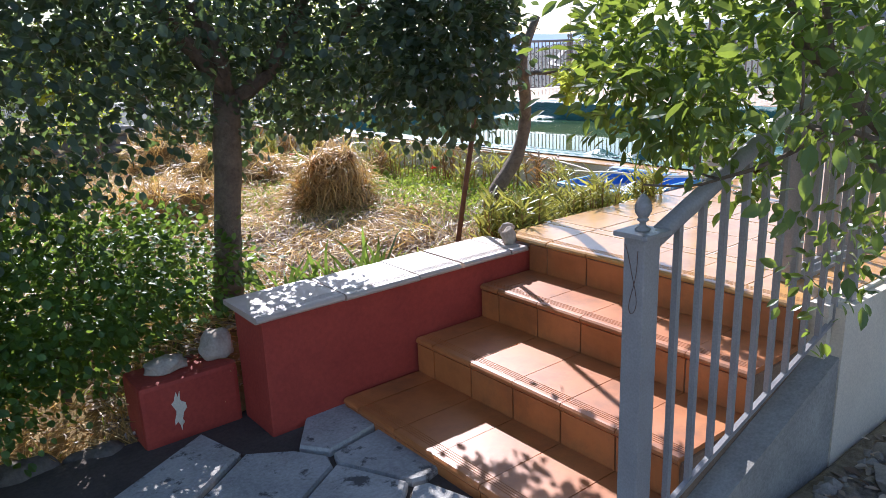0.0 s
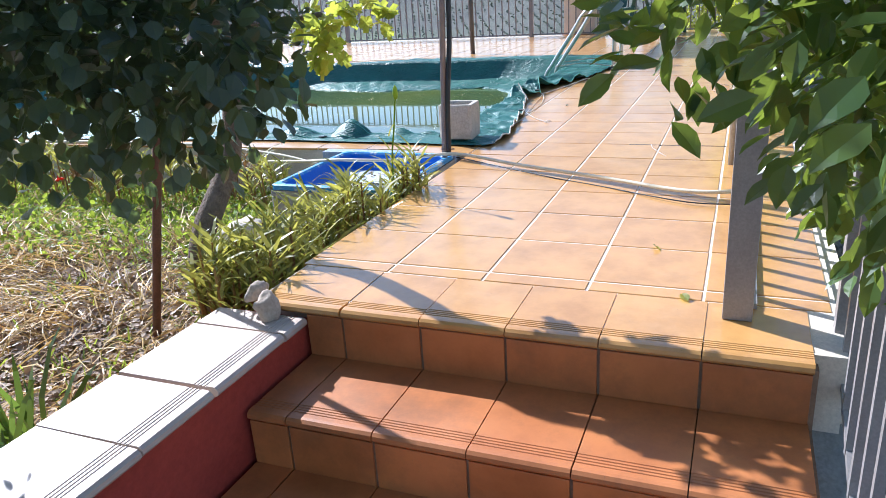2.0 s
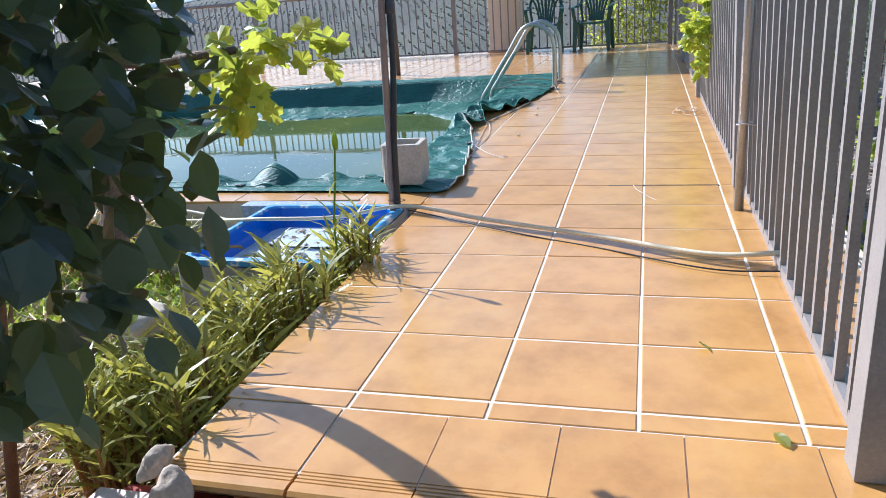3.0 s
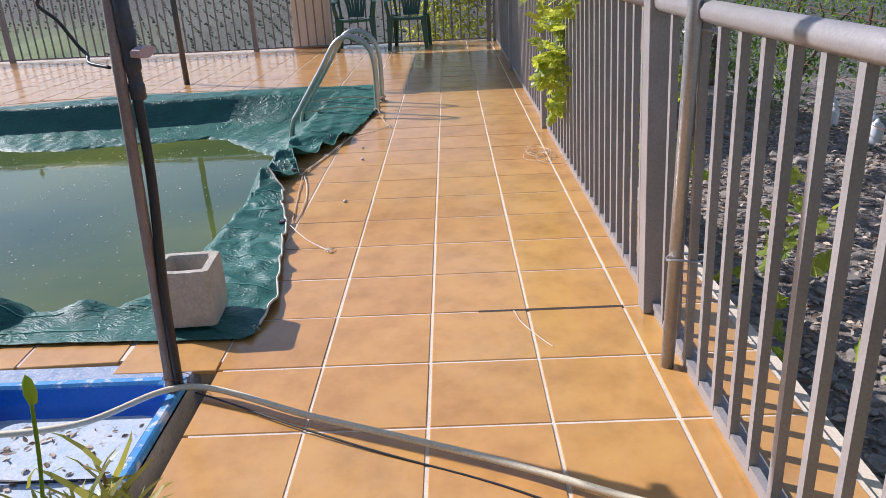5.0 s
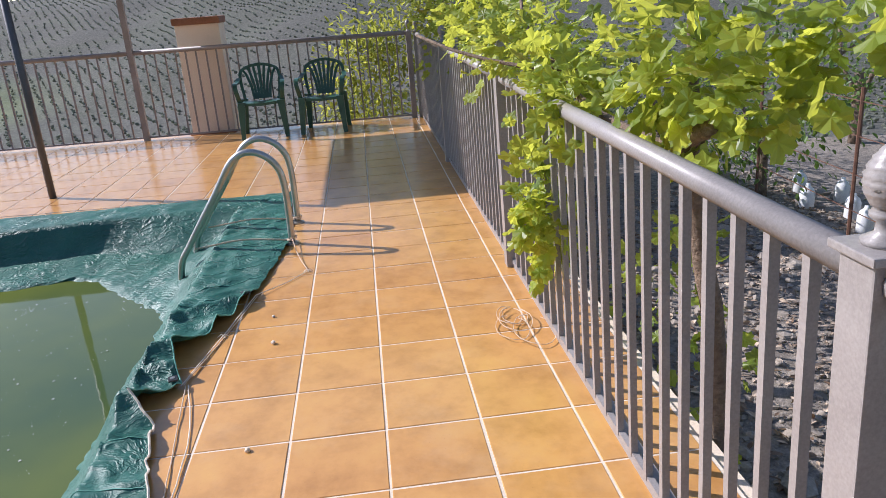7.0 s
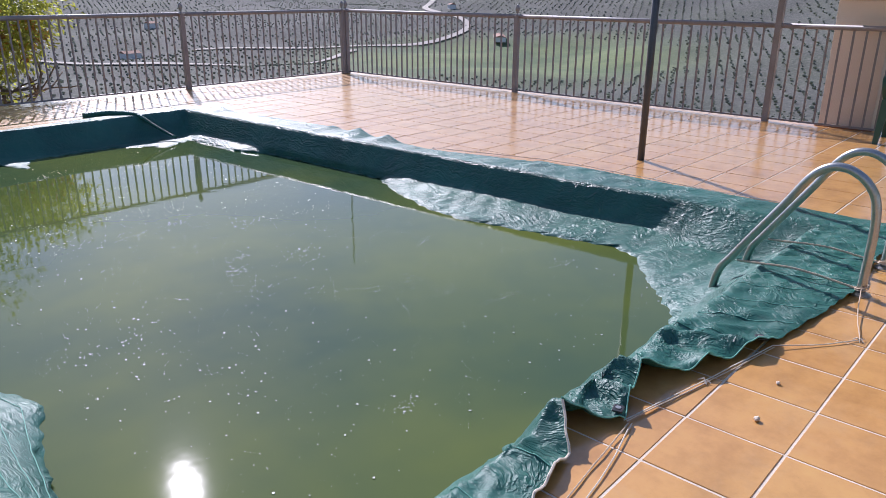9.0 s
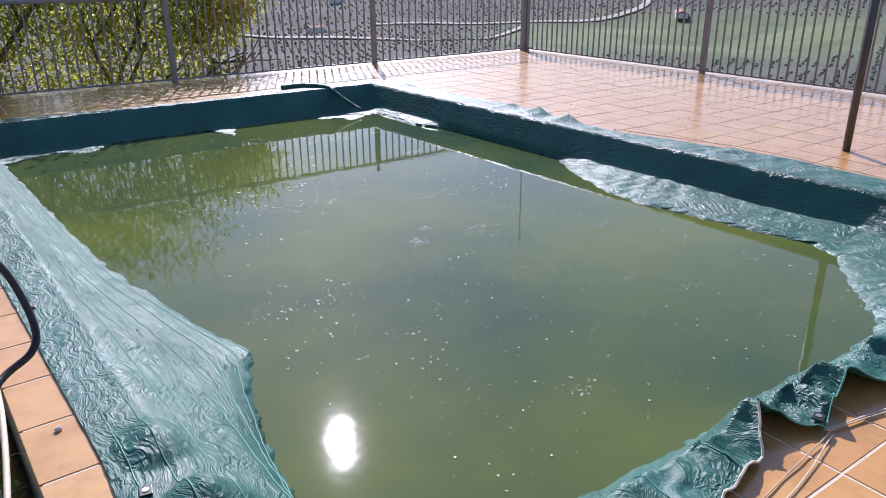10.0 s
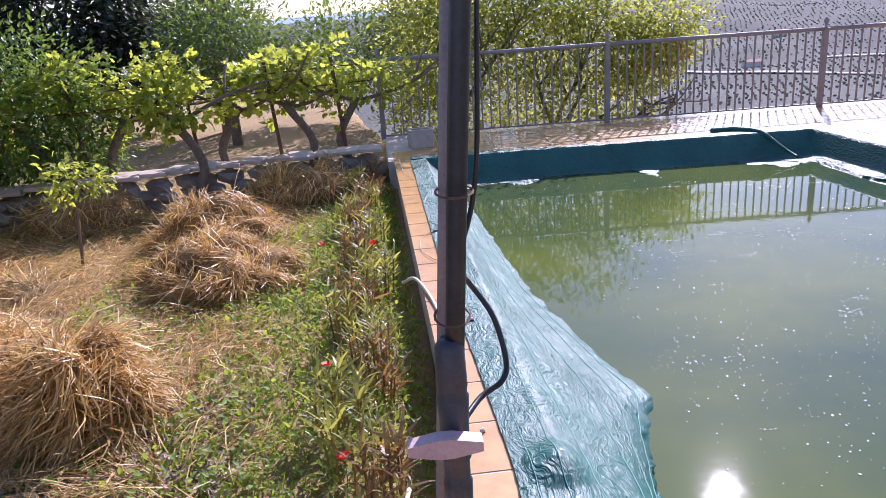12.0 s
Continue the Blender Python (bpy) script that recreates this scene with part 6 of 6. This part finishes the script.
# shrubs in the lower yard
for k, (x, y, s, lf) in enumerate(((4.0, -4.6, 1.0, M_OLIVE), (6.0, -3.8, 1.2, M_BUSH), (8.0, -3.6, 1.3, M_OLIVE), (10.0, -3.0, 1.4, M_BUSH), (3.2, -6.6, 1.5, M_OLIVE), (5.5, -6.5, 1.7, M_OLIVE), (1.2, -6.8, 1.3, M_BUSH), (8.5, -6.5, 1.8, M_BUSH), (-1.0, -5.6, 1.2, M_BUSH), (-3.2, -3.9, 0.9, M_BUSH))):
    z = float(land(np.array(x), np.array(y)))
    tree("olive_bush" if lf is M_OLIVE else "shrub", "silvery olive bush beyond the wire fence" if lf is M_OLIVE else "green shrub in the lower yard", "bush",
         [(x, y, z - 0.05, 0.05 * s), (x + 0.05, y, z + 0.5 * s, 0.035 * s)], [((x, y, z + 0.3 * s), (0.3, 0.2, 0.8), 0.5 * s, 0.02 * s, 1), ((x, y, z + 0.3 * s), (-0.3, -0.1, 0.8), 0.5 * s, 0.02 * s, 1)],
         [((x, y, z + 0.85 * s), (0.75 * s, 0.65 * s, 0.65 * s), 1300), ((x + 0.4 * s, y + 0.2, z + 0.5 * s), (0.5 * s, 0.4 * s, 0.45 * s), 600)], 1.0, (0.05, 0.085), OVAL, lf, M_BARK, 0.8 if lf is M_OLIVE else 1.1, group="yard shrubs", path_clear=False)

# wire fence in the yard
fence = thing("wire_fence", (0, 0, 0), "thin wire fence on rusty stakes across the yard", "fence")
fx = [(1.2 + 1.55 * k, -3.3 - 0.12 * k) for k in range(7)]
for x, y in fx:
    z = float(land(np.array(x), np.array(y)))
    part("stake", tube([(x, y, z - 0.05), (x + 0.02, y, z + 1.25)], 0.014, 6), M_RUST, fence)
for h in (0.35, 0.62, 0.9, 1.15):
    part("wire", tube([(x, y, float(land(np.array(x), np.array(y))) + h) for x, y in fx], 0.004, 4), M_RUST, fence)
for k in range(6):
    x, y = 4.75 + 0.24 * k + 0.1 * (k % 2), -4.0 - 0.22 * ((k * 2) % 3)
    z = float(land(np.array(x), np.array(y)))
    o = part("plastic_jug", lathe([(0.0, 0), (0.06, 0), (0.066, 0.02), (0.066, 0.15), (0.05, 0.19), (0.02, 0.215), (0.018, 0.235), (0.0, 0.235)], 12), M_PLASTIC, smooth=True)
    o.location = (x, y, z - 0.005)
    tagged(o, "milky plastic jug standing on the yard soil", "plastic jug", "plastic jugs")

# stone wall and vine row at the end of the garden
def wall_line(x):
    return 8.55 + 0.28 * (x + 0.5) + 0.05 * math.sin(x * 2)


wall_s = thing("wall_stone", (0, 0, 0), "low dry-stone wall with pale flat capstones", "wall", kind="structure")
srng = random.Random(11)
smesh = []
for q in range(8):
    b = bmesh.new()
    bmesh.ops.create_icosphere(b, subdivisions=1, radius=1)
    for vv in b.verts:
        vv.co = Vector((vv.co.x * 0.17, vv.co.y * 0.12, vv.co.z * 0.085)) * (1 + 0.35 * noise.noise(vv.co * 1.7 + Vector((q * 3.1, 0, 0))))
    smesh.append(mesh_of(b, "stone"))
for k in range(26):
    x = -0.5 - k * 0.26
    yb = wall_line(x)
    for c in range(3):
        o = link("stone", smesh[srng.randrange(8)], M_WALLSTONE, wall_s)
        o.matrix_basis = pose(x + srng.uniform(-0.05, 0.05) + 0.1 * (c % 2), yb + srng.uniform(-0.03, 0.03), -0.30 + c * 0.125, srng.uniform(-15, 15), srng.uniform(-10, 10), srng.uniform(-30, 30))
    o = link("capstone", mesh_of(box(-0.14, 0.14, -0.17, 0.17, -0.02, 0.02, 0.008), "capstone"), M_CAP, wall_s)
    o.matrix_basis = pose(x, yb, 0.085 + srng.uniform(-0.01, 0.012), srng.uniform(-4, 4), srng.uniform(-4, 4), srng.uniform(-12, 12))
for k, x in enumerate((-4.0, -3.1, -2.45, -1.95, -1.3, -0.6)):
    y = wall_line(x) + (0.22 if k != 2 else -0.2)
    z = float(land(np.array(x), np.array(y)))
    tree("trellis_vine", "trained grapevine with yellow-green leaves on the wall", "vine",
         [(x, y, z - 0.05, 0.055), (x + (-0.25 if k % 2 else 0.15), y + 0.05, z + 0.5, 0.05), (x + (0.0 if k % 2 else -0.15), y + 0.1, z + 1.0, 0.045)],
         [((x, y + 0.1, z + 0.95), (0.9, 0.2, 0.25), 0.7, 0.025, 1), ((x, y + 0.1, z + 0.95), (-0.9, 0.1, 0.25), 0.7, 0.025, 1)],
         [((x + 0.12 * math.sin(k * 2.7), y + 0.15, z + 1.2 + 0.12 * math.sin(k * 1.9)), (0.55, 0.4, 0.24), 300), ((x + 0.3 * math.cos(k * 2.0), y + 0.3, z + 1.42), (0.42, 0.35, 0.26), 130), ((x - 0.2, y + 0.1, z + 0.85), (0.18, 0.2, 0.25), 30)], 1.0, (0.06, 0.11), LOBED, M_VINE, M_VINEBARK, group="trellis vines", path_clear=False)
trellis = thing("trellis", (0, 0, 0), "rusty posts and wires carrying the vine row", "trellis")
for x in (-4.5, -3.5, -2.4, -1.5, -0.75):
    part("stake", tube([(x, wall_line(x) + 0.25, -0.4), (x - 0.12, wall_line(x) + 0.3, 1.15)], 0.022, 7), M_RUST, trellis)
for h in (0.75, 0.95):
    part("wire", tube([(-5.0, wall_line(-5.0) + 0.3, h), (-0.4, wall_line(-0.4) + 0.3, h + 0.1)], 0.008, 5), M_RUST, trellis)
# sapling, shrubs and trees round the garden
tree("sapling", "young tree with fresh light green leaves", "tree", [(-2.9, 5.9, -0.4, 0.014), (-2.85, 5.9, 0.1, 0.012), (-2.8, 5.9, 0.45, 0.008)], [((-2.83, 5.9, 0.2), (0.4, 0.1, 0.8), 0.3, 0.006, 1)],
     [((-2.8, 5.9, 0.42), (0.26, 0.22, 0.24), 330)], 1.0, (0.05, 0.085), OVAL, M_VINE, M_BARK)
tree("sapling", "thin sapling with sparse reddish-green leaves", "tree", [(-3.05, 4.1, -0.4, 0.012), (-3.1, 4.1, 0.1, 0.01), (-3.1, 4.1, 0.6, 0.007)], [((-3.1, 4.1, 0.2), (-0.3, 0.1, 0.8), 0.3, 0.006, 1)],
     [((-3.15, 4.15, 0.55), (0.3, 0.25, 0.4), 170)], 1.0, (0.04, 0.07), OVAL, M_BUSH, M_BARK)
tree("shrub", "dense dark green shrub at the garden edge", "bush", [(-4.5, 8.0, -0.4, 0.06), (-4.5, 8.0, 0.6, 0.05)], [((-4.5, 8.0, 0.3), (0.3, 0.1, 0.8), 0.7, 0.03, 2), ((-4.5, 8.0, 0.3), (-0.4, -0.1, 0.8), 0.7, 0.03, 2)],
     [((-4.2, 8.1, 0.75), (0.95, 0.7, 0.9), 7000), ((-5.3, 7.6, 0.5), (0.8, 0.6, 0.85), 4000), ((-3.8, 8.2, 0.2), (0.5, 0.4, 0.5), 1800)], 1.0, (0.05, 0.085), OVAL, M_BUSH, M_BARK)
tree("shrub", "loose yellow-green shrub at the garden edge", "bush", [(-5.0, 6.0, -0.4, 0.05), (-5.0, 6.0, 0.6, 0.04)], [((-5.0, 6.0, 0.3), (0.3, 0.1, 0.8), 0.8, 0.03, 2)],
     [((-4.7, 6.4, 0.7), (0.7, 0.6, 0.95), 4000), ((-5.6, 5.7, 0.8), (0.9, 0.8, 1.1), 4500)], 1.0, (0.05, 0.085), OVAL, M_AUTUMN, M_BARK)
tree("evergreen_tree", "large dark evergreen tree beyond the garden wall", "tree", [(-6.4, 14.5, -0.6, 0.16), (-6.4, 14.5, 1.5, 0.13)], [((-6.4, 14.5, 1.2), (0.5, 0.1, 0.8), 1.4, 0.08, 2), ((-6.4, 14.5, 1.2), (-0.5, 0.1, 0.8), 1.4, 0.08, 2)],
     [((-6.6, 14.5, 1.9), (2.0, 1.5, 1.6), 9000), ((-5.2, 14.8, 1.3), (0.9, 1.0, 1.2), 3500), ((-8.6, 13.5, 1.8), (2.2, 1.5, 1.7), 6500)], 1.0, (0.11, 0.2), OVAL, M_DARKTREE, M_BARK, path_clear=False)
tree("olive_tree", "grey-green olive tree beyond the garden wall", "tree", [(-3.4, 14.0, -0.6, 0.12), (-3.4, 14.0, 1.2, 0.09)], [((-3.4, 14.0, 1.0), (0.4, 0.1, 0.8), 0.8, 0.05, 2), ((-3.4, 14.0, 1.0), (-0.4, 0.1, 0.8), 0.8, 0.05, 2)],
     [((-3.5, 14.0, 1.45), (1.0, 1.0, 0.85), 6000), ((-1.6, 14.4, 0.75), (1.3, 0.9, 0.6), 4500), ((0.4, 13.6, 1.1), (1.0, 0.9, 0.9), 4500)], 1.0, (0.08, 0.14), OVAL, M_OLIVE, M_BARK, 0.7, path_clear=False)
for k, (x, y, z, lf, lab) in enumerate(((0.7, 10.9, -0.6, M_AUTUMN, "tall fruit tree with yellowing leaves behind the railing"), (2.2, 11.2, -1.2, M_AUTUMN, "spreading fruit tree with turning leaves behind the railing"), (3.6, 11.0, -1.6, M_AUTUMN, "small tree with russet-tipped leaves behind the railing"))):
    s = (1.0, 1.0, 0.62)[k]
    fruit = tree("fruit_tree", lab, "tree", [(x, y, z - 0.3, 0.07), (x + 0.1, y, z + 0.9, 0.06)],
         [((x + 0.1, y, z + 0.8), (0.6, -0.1, 0.7), 0.9, 0.035, 2), ((x + 0.1, y, z + 0.8), (-0.6, 0.0, 0.8), 0.9, 0.035, 2), ((x + 0.1, y, z + 0.8), (0.05, 0.1, 1), 0.9, 0.035, 2)],
         [((x, y, 1.0 * s + 0.15), (1.0 * s, 0.6, 0.85 * s), int(4200 * s)), ((x + 0.3, y, 1.85 * s), (1.1 * s, 0.5, 0.8 * s), int(3000 * s)), ((x - 0.4, y, 0.1), (0.7, 0.5, 0.6), 1900)], 1.0, (0.06, 0.10), OVAL, lf, M_BARK, 1.0, group="fruit trees", path_clear=False)
    if k == 2:
        p, d = clumps([(x + 0.2, y - 0.2, 0.75)], [(0.4, 0.3, 0.4)], [420])
        v, f = leaf_mesh(p, d, RNG.uniform(0.05, 0.09, 420), OVAL)
        russet = cloud("foliage", v, f, M_RUSSET, fruit, "russet leaves at the tips")
        russet.matrix_parent_inverse = Matrix.Translation((-x, -y, 0.3 - z))
tree("olive_tree", "small grey-green olive tree behind the vine row", "tree", [(-2.9, 12.4, -0.6, 0.09), (-2.9, 12.4, 0.9, 0.07)], [((-2.9, 12.4, 0.8), (0.4, 0.1, 0.8), 0.8, 0.04, 2), ((-2.9, 12.4, 0.8), (-0.4, 0.1, 0.8), 0.8, 0.04, 2)],
     [((-2.8, 12.4, 1.35), (1.1, 0.8, 0.75), 3600), ((-0.9, 12.6, 1.1), (0.9, 0.7, 0.7), 2400)], 1.0, (0.07, 0.12), OVAL, M_BUSH, M_BARK, 0.8, path_clear=False)
# far white farmhouses in the valley
for k, (x, y, w, dpt, h) in enumerate(((250, 520, 12, 8, 4), (330, 640, 10, 7, 4), (520, 400, 40, 9, 3), (640, 560, 9, 7, 4))):
    z = float(land(np.array(float(x)), np.array(float(y))))
    hs = thing("farmhouse", (x, y, z), "small white farm building far down the valley", "house", "farm buildings", turn=20 * k)
    part("wall", box(-w / 2, w / 2, -dpt / 2, dpt / 2, -1, h), M_HOUSE, hs)
    roof = rings(bmesh.new(), [[Vector((sx * (w / 2 + 0.4), y2, z2)) for y2, z2 in ((-dpt / 2 - 0.4, h), (dpt / 2 + 0.4, h), (0, h + 1.6))] for sx in (-1, 1)])
    part("roof", roof, M_BRICKCAP, hs)
# dark gap in one joint and hairline threads on the tiles
crack = bmesh.new()
box(0.322, 0.338, -0.66, -0.16, -0.006, 0.0004, bm=crack)
tagged(part("joint_crack", crack, surface("joint_dirt", (0.03, 0.022, 0.016), (0.07, 0.05, 0.035), 0.95)), "dark open crack in one tile joint", "crack")
thread = part("thread", tube(wobble(curve_pts([(0.32, -0.28, 0.004), (0.2, -0.31, 0.004), (0.07, -0.38, 0.004)], 8), 0.006, 8), 0.0015, 4), M_STRAWROPE)
tagged(thread, "loose pale thread lying on the tiles", "thread")
